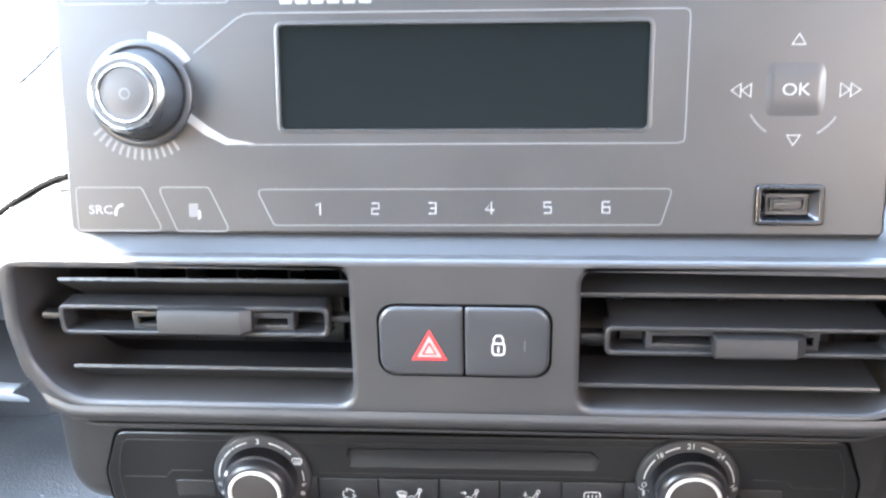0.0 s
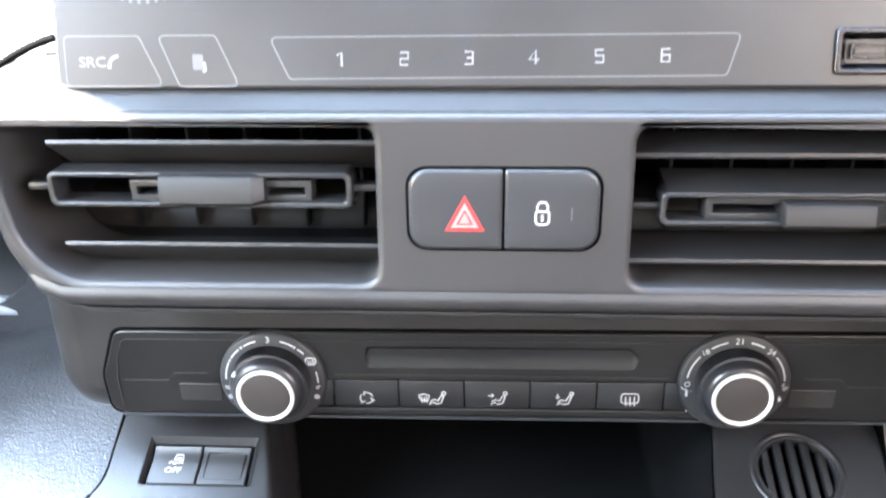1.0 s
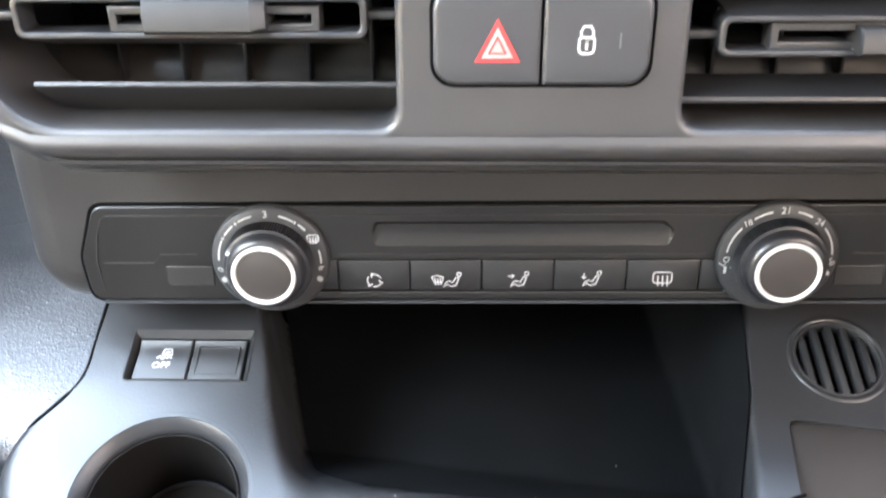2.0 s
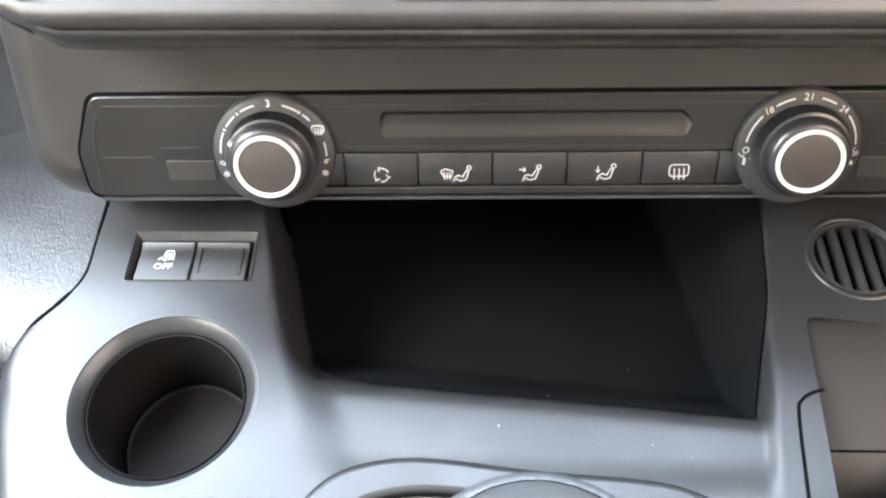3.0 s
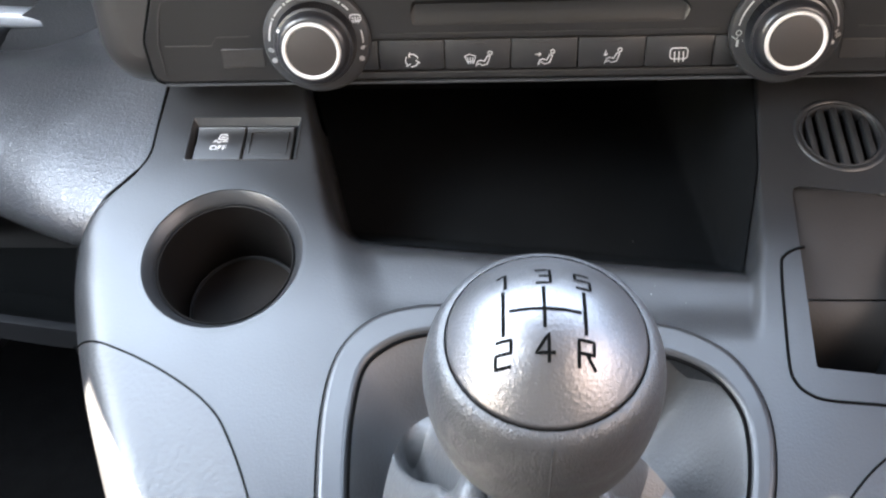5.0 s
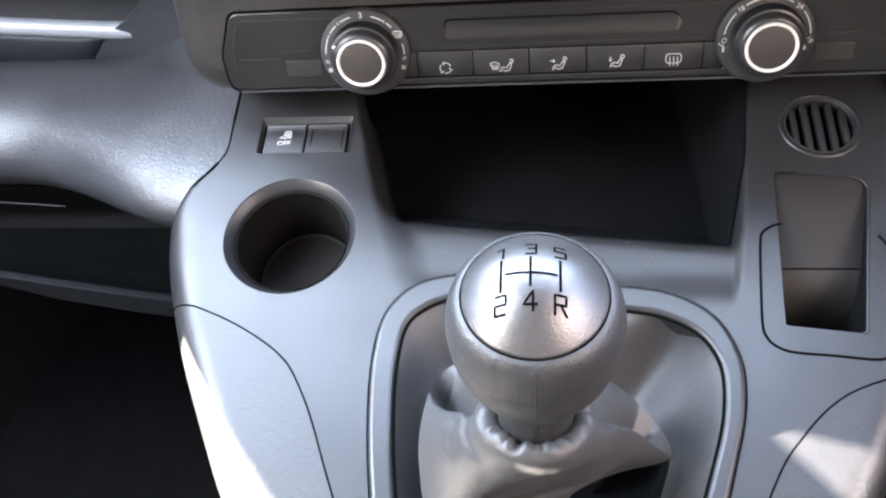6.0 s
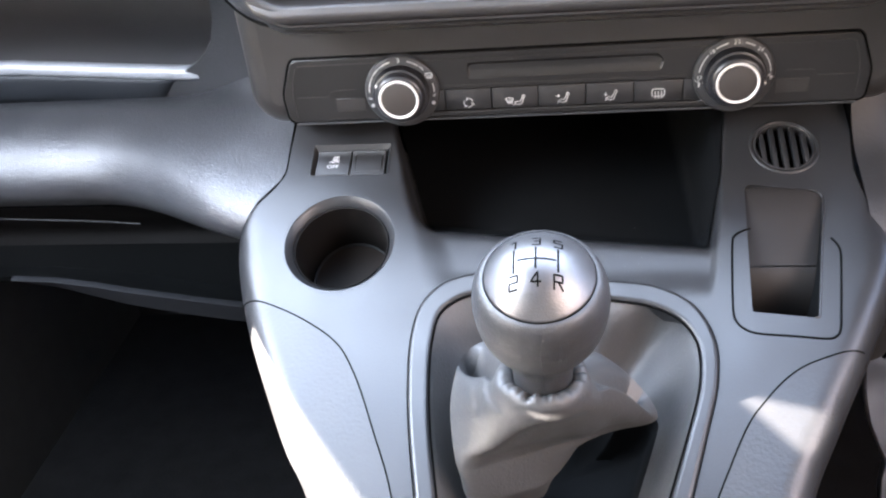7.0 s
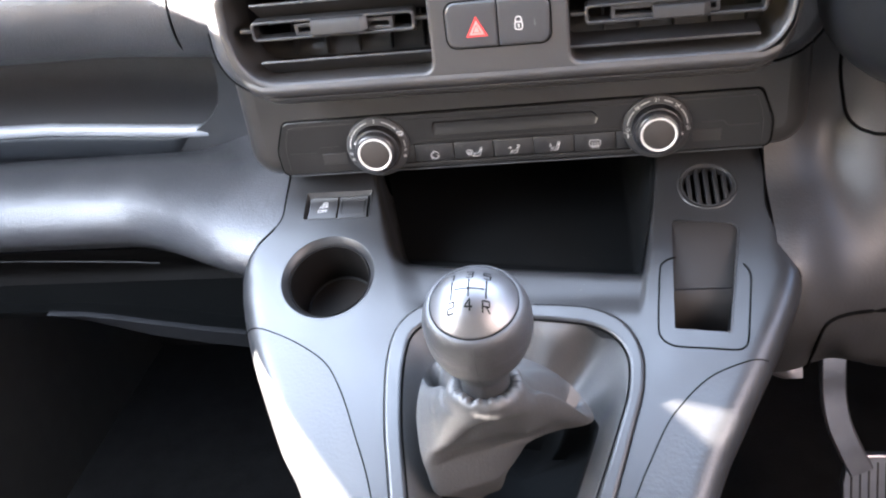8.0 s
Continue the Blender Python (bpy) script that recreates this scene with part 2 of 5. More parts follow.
def lathe_bm(bm, profile, m, n=48, caps=True):
    """profile: (radius, height along n)."""
    rings = []
    for r, h in profile:
        rings.append([bm.verts.new(m @ Vector((r * math.cos(2 * math.pi * k / n), r * math.sin(2 * math.pi * k / n), h))) for k in range(n)])
    for a, b in zip(rings, rings[1:]):
        for k in range(n):
            bm.faces.new((a[k - 1], a[k], b[k], b[k - 1]))
    if caps:
        bm.faces.new(rings[0])
        bm.faces.new(rings[-1])
    return bm


def lathe(name, profile, m, mat, parent, label="", n=48, caps=True, smooth=40.0):
    return part(name, lathe_bm(bmesh.new(), profile, m, n, caps), mat, parent, label, smooth)


def box_bm(bm, x0, x1, u0, u1, d0, d1, m, bevel=0.0):
    v = [bm.verts.new(m @ Vector((x, u, d))) for x in (x0, x1) for u in (u0, u1) for d in (d0, d1)]
    fs = [bm.faces.new([v[i] for i in q]) for q in ((0, 1, 3, 2), (4, 6, 7, 5), (0, 4, 5, 1), (2, 3, 7, 6), (0, 2, 6, 4), (1, 5, 7, 3))]
    if bevel:
        es = list({e for f in fs for e in f.edges})
        bmesh.ops.bevel(bm, geom=es, offset=bevel, segments=2, affect="EDGES", profile=0.5)
    return bm


def box(name, x0, x1, u0, u1, d0, d1, m, mat, parent, bevel=0.0, label=""):
    return part(name, box_bm(bmesh.new(), x0, x1, u0, u1, d0, d1, m, bevel), mat, parent, label)


def sheet_bm(bm, rows, close_u=False, thick=None):
    """A skin over rows of points."""
    vs = [[bm.verts.new(p) for p in r] for r in rows]
    for a, b in zip(vs, vs[1:]):
        k = len(a)
        for i in range(k if close_u else k - 1):
            bm.faces.new((a[i], a[(i + 1) % k], b[(i + 1) % k], b[i]))
    return vs


def digit(ch, cx, cy, s):
    g = {"1": [[(-0.5, 0.6), (0.2, 1), (0.2, -1)]],
         "2": [[(-0.6, 0.9), (0.6, 0.9), (0.6, 0), (-0.6, 0), (-0.6, -0.9), (0.6, -0.9)]],
         "3": [[(-0.6, 0.9), (0.6, 0.9), (0.6, -0.9), (-0.6, -0.9)], [(-0.3, 0), (0.6, 0)]],
         "4": [[(0.3, -1), (0.3, 1), (-0.7, -0.35), (0.8, -0.35)]],
         "5": [[(0.6, 0.9), (-0.6, 0.9), (-0.6, 0.1), (0.6, 0.1), (0.6, -0.9), (-0.6, -0.9)]],
         "6": [[(0.6, 0.9), (-0.6, 0.9), (-0.6, -0.9), (0.6, -0.9), (0.6, 0.05), (-0.6, 0.05)]],
         "R": [[(-0.6, -1), (-0.6, 0.9), (0.6, 0.9), (0.6, 0), (-0.6, 0)], [(0.0, 0), (0.7, -1)]]}[ch]
    return [[(cx + a * s * 0.98, cy + b * s) for a, b in l] for l in g]


def ramp01(t):
    t = max(0.0, min(1.0, t))
    return t * t * (3 - 2 * t)


def along(v, pts):
    """Straight interpolation in a table of (v, value)."""
    if v <= pts[0][0]:
        return pts[0][1]
    for (a, x), (b, y) in zip(pts, pts[1:]):
        if v <= b:
            return x + (y - x) * (v - a) / (b - a)
    return pts[-1][1]


R11 = radians(11)
F_RADIO = axes((0, 0.2583, 0.8224), (1, 0, 0), (0, math.sin(R11), math.cos(R11)), (0, -math.cos(R11), math.sin(R11)))
F_VENT = axes((0, 0.250, 0), (1, 0, 0), (0, 0, 1), (0, -1, 0))
LEAN = 0.009                                            # the climate unit rises a little towards the driver
F_AC = axes((0.697 * LEAN, 0.300, 0.054 * LEAN), (1, 0, LEAN), (-LEAN, 0, 1), (0, -1, 0))
SL = math.atan(0.47)
F_CON = axes((0, 0.2495, 0.625), (1, 0, 0), (0, math.cos(SL), math.sin(SL)), (0, -math.sin(SL), math.cos(SL)))


# ---------------------------------------------------------------- cabin shell
def shell(name, bm, mat, label):
    ob = part(name, bm, mat, None, "", 0)
    return tagged(ob, label, "cabin", kind="structure")


F_SIDE = axes((0, 0, 0), (0, 1, 0), (0, 0, 1), (1, 0, 0))
F_FLAT = axes((0, 0, 0), (1, 0, 0), (0, 1, 0), (0, 0, 1))
shell("floor", box_bm(bmesh.new(), -0.8, 0.8, -1.05, 1.05, -0.03, 0.0, F_FLAT), M_CARPET, "black carpeted cabin floor in deep shade")
shell("ceiling", box_bm(bmesh.new(), -0.8, 0.8, -1.05, 0.05, 1.34, 1.37, F_FLAT), M_LINER, "pale grey fabric headliner over the cabin")
# unseen rear wall, kept pale and warm to bounce light onto the dash
shell("wall_rear", box_bm(bmesh.new(), -0.75, 0.75, -1.03, -1.0, 0.0, 1.34, F_FLAT), M_REAR, "unseen rear wall, pale tan to bounce warm light like sunlit seats")
shell("wall_front", box_bm(bmesh.new(), -0.8, 0.8, 1.0, 1.05, 0.0, 0.9, F_FLAT), M_CARPET, "black carpeted bulkhead in front of the footwells")
# unseen wall; its openings are traced back from the wanted sun patches
wl = plate("wall_left", [[(-1.0, 0.0), (1.0, 0.0), (1.0, 0.95), (0.05, 1.34), (-1.0, 1.34)],
                         [(-0.150, 1.075), (0.44, 1.075), (0.40, 1.11), (0.20, 1.20), (0.04, 1.26), (-0.157, 1.26), (-0.157, 1.150), (-0.168, 1.1375), (-0.185, 1.1400), (-0.200, 1.1435), (-0.185, 1.1330), (-0.167, 1.1200)],
                         [(-0.60, 0.78), (-0.20, 0.78), (-0.20, 0.8960), (-0.60, 0.8985)],
                         [(-0.4100, 1.0106), (-0.4328, 1.0118), (-0.4479, 1.0122), (-0.4615, 1.0128), (-0.4629, 1.0135), (-0.4600, 1.0185), (-0.4535, 1.0268), (-0.4500, 1.0285), (-0.4480, 1.0284), (-0.4372, 1.0232), (-0.4240, 1.0172)]],
           -0.7515, -0.7485, F_SIDE, M_WALL, None, 0.0)
tagged(wl, "dark grey passenger side wall, unseen, cut to shape the sun patches", "cabin", kind="structure")
wr = plate("wall_right", [[(-1.0, 0.0), (1.0, 0.0), (1.0, 0.95), (0.05, 1.34), (-1.0, 1.34)], rr(-0.55, 0.45, 0.92, 1.22, 0.05)],
           0.7485, 0.7515, F_SIDE, M_WALL, None, 0.0)
tagged(wr, "dark grey driver side wall with window opening", "cabin", kind="structure")


# ---------------------------------------------------------------- dashboard
def dash_sheet(name, mat, stations, profile, parent, label, per=5):
    rows = [[Vector((x, q[0], q[1])) for q in smooth_line(profile(x), per)] for x in stations]
    bm = bmesh.new()
    sheet_bm(bm, rows)
    return part(name, bm, mat, parent, label, 60)


dash = thing("dashboard", "dark grey grained plastic dashboard with open shelf", "dashboard", at=(0, 0.5, 0.7))
ROLL_A = [(0.408, 0.652), (0.400, 0.6550), (0.390, 0.6563), (0.378, 0.6552), (0.362, 0.6500), (0.346, 0.6400), (0.3360, 0.6265), (0.3345, 0.615), (0.3400, 0.604), (0.356, 0.5935), (0.41, 0.582)]
ROLL_B = [(0.3635, 0.694), (0.3585, 0.6825), (0.3510, 0.6735), (0.3370, 0.6650), (0.3050, 0.6505), (0.2840, 0.6405), (0.2710, 0.6310), (0.2665, 0.6200), (0.2740, 0.6090), (0.300, 0.598), (0.365, 0.588)]
UP_A = [(0.34, 0.758), (0.44, 0.766), (0.50, 0.75), (0.505, 0.715), (0.49, 0.688), (0.43, 0.680), (0.405, 0.678), (0.402, 0.672), (0.406, 0.658)]
UP_B = [(0.346, 0.760), (0.352, 0.750), (0.3575, 0.738), (0.3615, 0.726), (0.364, 0.715), (0.365, 0.708), (0.3652, 0.703), (0.3648, 0.6985), (0.3635, 0.694)]


def mixed(a, b, w):
    return [(p[0] + (q[0] - p[0]) * w, p[1] + (q[1] - p[1]) * w) for p, q in zip(a, b)]


def sagged(x, line):
    """The shelf edge sinks a little towards the console."""
    return [(p[0], p[1] - 0.0095 * ramp01((x + 0.43) / 0.20) * (1 if p[1] < 0.70 else 0)) for p in line]


XS_LEFT = [-0.75, -0.6, -0.5, -0.42] + [-0.38 + 0.01 * i for i in range(10)] + [-0.28 + 0.004 * i for i in range(29)]


def roll_at(x):
    """The rolled lower panel: it comes forward in a sweep to meet the console."""
    k = ramp01((x + 0.225) / 0.034)
    late = [ramp01((x + a) / b) for a, b in ((0.285, 0.135), (0.285, 0.135), (0.290, 0.138), (0.310, 0.150), (0.322, 0.154))] + [ramp01((x + 0.327) / 0.157)] * 6
    line = [(p[0] + (q[0] - p[0]) * v, p[1] + (q[1] - p[1]) * v) for p, q, v in zip(ROLL_A, ROLL_B, late)]
    return [(p[0] + 0.0014 * k, p[1] - 0.0018 * k) for p in line]


dash_sheet("lower_roll", M_DASH, [x for x in XS_LEFT if x < -0.1685] + [-0.1685], roll_at, dash, "grained grey rolled lower dash panel", 6)
dash_sheet("shelf", M_SHELF, [-0.75, -0.5, -0.42, -0.38, -0.34, -0.30, -0.27, -0.25, -0.19], lambda x: sagged(x, UP_A[:7]), dash, "dark open shelf recess", 5)


def lip_at(x):
    """The lip's lower edge rounds up to the strip at its end."""
    up = ramp01((x + 0.306) / 0.042) ** 1.5
    return [(p[0], p[1] + (0.6690 - p[1]) * up) if p[1] < 0.6690 else p for p in sagged(x, UP_A[6:] + [(0.412, 0.650)])]


dash_sheet("shelf_lip", M_LIP, [-0.75, -0.5, -0.42, -0.38, -0.34, -0.31, -0.30, -0.29, -0.283, -0.277, -0.272, -0.268, -0.264], lip_at, dash, "dark front lip of the shelf", 4)
END = [(0.660, -0.306), (0.667, -0.292), (0.672, -0.272), (0.678, -0.256), (0.686, -0.244), (0.697, -0.2340), (0.715, -0.2260), (0.735, -0.2210), (0.765, -0.2190)]


def end_point(x, v, back=0.0):
    """The panel beside the shelf; v: 0 under the pad, 1 on the rolled panel."""
    line = smooth_line(UP_B, 5)
    q, t = line[round(v * (len(line) - 1))], roll_at(x)[0]
    return Vector((x, q[0] + (t[0] - 0.3635) * v + back, q[1] + (t[1] - 0.694) * v ** 2))


bm = bmesh.new()
rows = []
for k in range(41):
    v = k / 40
    a = along(end_point(-0.25, v).z - 0.004 * v, END)
    rows.append([end_point(a + 0.0005, v, 0.010), end_point(a, v, 0.003)] + [end_point(a + 0.001 + (-0.146 - a) * i / 16, v) for i in range(17)])
sheet_bm(bm, rows)
part("shelf_end", bm, M_DASH, dash, "grained panel closing the shelf", 50)
tube("trim_strip", [smooth_line([(-0.75, 0.404, 0.681), (-0.43, 0.404, 0.681), (-0.38, 0.404, 0.6795), (-0.33, 0.404, 0.6760), (-0.28, 0.404, 0.6725), (-0.252, 0.404, 0.6712)], 6)], 0.0054, M_STRIP, dash, "pale satin strip along the shelf edge", res=3)

# upper pad: a soft convex roll over the shelf
PAD = [(0.42, 0.760), (0.352, 0.757), (0.330, 0.762), (0.316, 0.780), (0.312, 0.805), (0.322, 0.835), (0.350, 0.868), (0.42, 0.90), (0.60, 0.93), (0.98, 0.95)]


def pad_at(x):
    w = ramp01((x + 0.30) / 0.14)
    line = [(p[0] - 0.022 * w * (1 if i < 7 else 0), p[1]) for i, p in enumerate(PAD)]
    return line if x < -0.158 else [(0.42, 0.8160), (0.38, 0.8165), (0.35, 0.8170), (0.32, 0.8175), (0.2975, 0.8185)] + line[5:]    # clear of the air ducts


dash_sheet("upper_pad", M_DASH, [-0.75, -0.6, -0.45, -0.36] + [-0.32 + 0.008 * i for i in range(21)] + [-0.1585, -0.1575, -0.15, -0.14, -0.13, -0.11], pad_at, dash, "grey grained upper dash pad lit by sun", 6)
dash_sheet("dash_top", M_DASH, [-0.115, 0.0, 0.115, 0.2, 0.4, 0.75],
           lambda x: [(0.42, 0.760), (0.352, 0.757), (0.345, 0.762), (0.342, 0.780), (0.342, 0.805), (0.345, 0.835), (0.36, 0.868), (0.42, 0.90), (0.60, 0.93), (0.98, 0.95)], dash, "", 5)
# seams of the pad
pl = []
for z in (0.765, 0.775, 0.79, 0.81, 0.83, 0.85):
    x = -0.214 + (z - 0.765) * 0.10
    prof = smooth_line(pad_at(x)[2:8], 12)
    y = min(prof, key=lambda q: abs(q[1] - z))[0]
    pl.append((x, y - 0.0003, z))
tube("pad_seam", [smooth_line(pl, 6)], 0.0008, M_GAP, dash, "dark seam between dash panels")

tube("corner_seam", [smooth_line([(-0.1545, 0.2970, 0.8313), (-0.1600, 0.2963, 0.8297), (-0.1700, 0.2945, 0.8250), (-0.1835, 0.2900, 0.8160), (-0.1895, 0.2880, 0.8070)], 5)], 0.0012, M_GAP, dash, "dark seam at the collar corner")
tube("pad_crease", [smooth_line([(-0.1640, 0.3265, 0.8770), (-0.1740, 0.3235, 0.8680), (-0.1860, 0.3190, 0.8580), (-0.1960, 0.3150, 0.8480)], 5)], 0.0005, M_GAP, dash, "fine crease on the pad")

# glove box face and lower edge strip, with shade put into the face's colour
dash_sheet("glove_box", M_LOWER, [-0.75, -0.6, -0.4, -0.3, -0.2, -0.165], lambda x: [(0.36, 0.588), (0.372, 0.575), (0.395, 0.555), (0.405, 0.54), (0.40, 0.53)], dash, "glove box face, colour darkened for the shade", 4)
tube("glove_box_edge", [smooth_line([(-0.75, 0.362, 0.581), (-0.5, 0.362, 0.580), (-0.36, 0.359, 0.577), (-0.31, 0.358, 0.574)], 6)], 0.0007, M_LEDGE, dash, "pale edge of the glove box")
strip = bmesh.new()
sheet_bm(strip, [[Vector((x, y, z + dz)) for y, dz in ((0.3480, 0.0006), (0.3430, 0.0006), (0.342, 0.0), (0.3445, -h), (0.350, -h - 0.002))] for x, z, h in ((-0.42, 0.5350, 0.0010), (-0.385, 0.5330, 0.006), (-0.355, 0.5285, 0.0110), (-0.33, 0.5235, 0.0140), (-0.28, 0.5150, 0.0155), (-0.20, 0.503, 0.016), (-0.13, 0.493, 0.016))])
part("lower_edge", strip, M_STRIPGREY, dash, "grey lower edge of the glove box")
# underside of the glove box, its black standing for shade
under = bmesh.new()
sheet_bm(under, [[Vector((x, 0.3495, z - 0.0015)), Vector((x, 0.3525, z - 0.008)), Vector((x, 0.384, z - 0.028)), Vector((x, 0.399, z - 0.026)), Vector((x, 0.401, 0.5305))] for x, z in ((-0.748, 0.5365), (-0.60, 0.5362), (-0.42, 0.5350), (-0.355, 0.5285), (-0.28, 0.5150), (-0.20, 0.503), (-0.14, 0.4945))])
part("glove_box_base", under, M_SHADE, dash, "underside of the glove box, blackened for shade", 60)

# driver side knee panel
KNEE_A = [(0.372, 0.770), (0.352, 0.735), (0.336, 0.700), (0.318, 0.668), (0.300, 0.640), (0.287, 0.610), (0.280, 0.575), (0.283, 0.535), (0.300, 0.505), (0.36, 0.497)]
KNEE_B = [(0.338, 0.770), (0.334, 0.735), (0.330, 0.700), (0.322, 0.672), (0.305, 0.6515), (0.283, 0.641), (0.262, 0.6305), (0.246, 0.612), (0.243, 0.575), (0.262, 0.520)]


def knee_at(x):
    w = ramp01((0.262 - x) / 0.092)
    dip = 0.020 * math.exp(-((x - 0.205) / 0.020) ** 2)
    hem = along(x, [(0.180, 0.006), (0.196, 0.003), (0.215, -0.010), (0.245, -0.008), (0.30, -0.004)])      # the lower edge runs level
    return [(p[0] + dip * math.exp(-((p[1] - 0.655) / 0.045) ** 2), p[1] + hem * ramp01((0.575 - p[1]) / 0.05)) for p in mixed(KNEE_A, KNEE_B, w)]


dash_sheet("knee_panel", M_TRIM, [0.1615 + 0.004 * i for i in range(32)] + [0.32, 0.36, 0.45, 0.6, 0.75], knee_at, dash, "grained grey driver knee panel", 6)


def on_knee(x, z, out=0.0004):
    prof = smooth_line(knee_at(x), 14)
    return (x, min(prof, key=lambda q: abs(q[1] - z))[0] - out, z)


tube("column_seam", [smooth_line([on_knee(x, z) for x, z in ((0.2085, 0.745), (0.2092, 0.726), (0.2096, 0.7112), (0.2124, 0.6956), (0.2157, 0.6818), (0.2212, 0.6750), (0.2285, 0.6728), (0.2370, 0.6722), (0.28, 0.671), (0.32, 0.670))], 5)], 0.0012, M_GAP, dash)
tube("knee_seam", [smooth_line([on_knee(x, z) for x, z in ((0.1935, 0.518), (0.1929, 0.5275), (0.1907, 0.5473), (0.1906, 0.5634), (0.1932, 0.5734), (0.2006, 0.5760), (0.2134, 0.5734), (0.2262, 0.5696), (0.2374, 0.5667), (0.30, 0.562))], 5)], 0.0013, M_GAP, dash)

# collar that carries the vents, with its seam
plate("vent_collar", [rr(-0.186, 0.188, 0.738, 0.824, (0.034, 0.034, 0.022, 0.022), 8), rr(-0.1575, -0.0340, 0.7575, 0.8165, 0.010, 5), rr(0.0340, 0.1575, 0.7575, 0.8165, 0.010, 5)], -0.10, -0.036, F_VENT, M_DASH, dash, 0.010, "grey collar round the air vents", 4)
tube("collar_seam", [[F_VENT @ Vector((p[0], p[1], -0.047)) for p in rr(-0.1875, 0.1895, 0.7365, 0.8255, (0.035, 0.035, 0.023, 0.023), 8)]], 0.0013, M_GAP, dash, "dark seam round the vent collar", True)

# steering column shroud
col = thing("steering_column", "black plastic steering column shroud beside the dash", "steering column", at=(0.27, 0.25, 0.80))


def shroud_ring(a, grow=0.0):
    """A boxy ring round the column; a: along it, from the wheel's end to the dash."""
    out = []
    for k in range(48):
        b = 2 * math.pi * k / 48
        c, d = math.cos(b), math.sin(b)
        c, d = math.copysign(abs(c) ** 0.55, c), math.copysign(abs(d) ** 0.55, d)
        out.append(Vector((0.266 + (0.092 * math.cos(a) ** 0.6 + grow) * c, 0.27 + 0.10 * math.sin(a), 0.812 + (0.080 * math.cos(a) ** 0.6 + grow) * d)))
    return out


bm = bmesh.new()
sheet_bm(bm, [shroud_ring(-math.pi / 2 * 0.999 + math.pi * 0.999 * i / 28) for i in range(29)], True)
part("shroud", bm, M_COLUMN, col, "", 60)
# lighter line along the seam stands for its edge highlight
tube("shroud_seam_glint", [shroud_ring(-0.75, 0.0002)], 0.0009, M_STRIPGREY, col, "", True)

# ---------------------------------------------------------------- air vents
vents = thing("air_vent_unit", "dark grey plastic centre panel with twin air vents", "air vent", at=(0, 0.25, 0.78))
HOLE_L = rounded([(-0.1545, 0.8130), (-0.1560, 0.790), (-0.1535, 0.7755), (-0.1470, 0.7658), (-0.1380, 0.7612), (-0.0392, 0.7612), (-0.0385, 0.8130)], [0.006, 0.02, 0.02, 0.02, 0.02, 0.007, 0.006], 6)
HOLE_R = [(-p[0], p[1]) for p in reversed(HOLE_L)]
OUT = rounded([(-0.1600, 0.8165), (-0.1612, 0.790), (-0.1588, 0.7725), (-0.1510, 0.7590), (-0.1390, 0.7500), (0.1390, 0.7500), (0.1510, 0.7590), (0.1588, 0.7725), (0.1612, 0.790), (0.1600, 0.8165)], [0.008, 0.02, 0.02, 0.02, 0.02, 0.02, 0.02, 0.02, 0.02, 0.008], 6)
plate("bezel", [OUT, HOLE_L, HOLE_R], -0.040, 0.0015, F_VENT, M_BAND, vents, 0.0022, "dark grey moulded vent bezel", 4)
# rounded lower lip and the undercut below it
prof = [(0.2470, 0.7600), (0.2462, 0.7570), (0.2480, 0.7535), (0.2530, 0.7500), (0.2600, 0.7468), (0.2640, 0.7452), (0.2655, 0.7425), (0.2720, 0.7405), (0.2960, 0.7390)]
bm = bmesh.new()
rows = []
for x in [-0.158 + 0.316 * i / 40 for i in range(41)]:
    e = max(0, abs(x) - 0.138) / 0.020
    lift = 0.016 * (1 - math.sqrt(max(0, 1 - min(e, 0.98) ** 2)))
    rows.append([Vector((x, q[0] + lift * 0.4, q[1] + lift)) for q in smooth_line(prof, 4)])
sheet_bm(bm, rows)
part("lower_lip", bm, M_BAND, vents, "", 60)
# top ledge under the radio
dash_sheet("top_ledge", M_LEDGE, [-0.160, -0.15, -0.12, -0.05, 0, 0.05, 0.12, 0.15, 0.160], lambda x: [(0.2495, 0.8125), (0.2520, 0.8150), (0.2568, 0.8185), (0.2610, 0.8220), (0.2700, 0.8240), (0.29, 0.8245)], vents, "satin ledge along the top of the vents", 4)


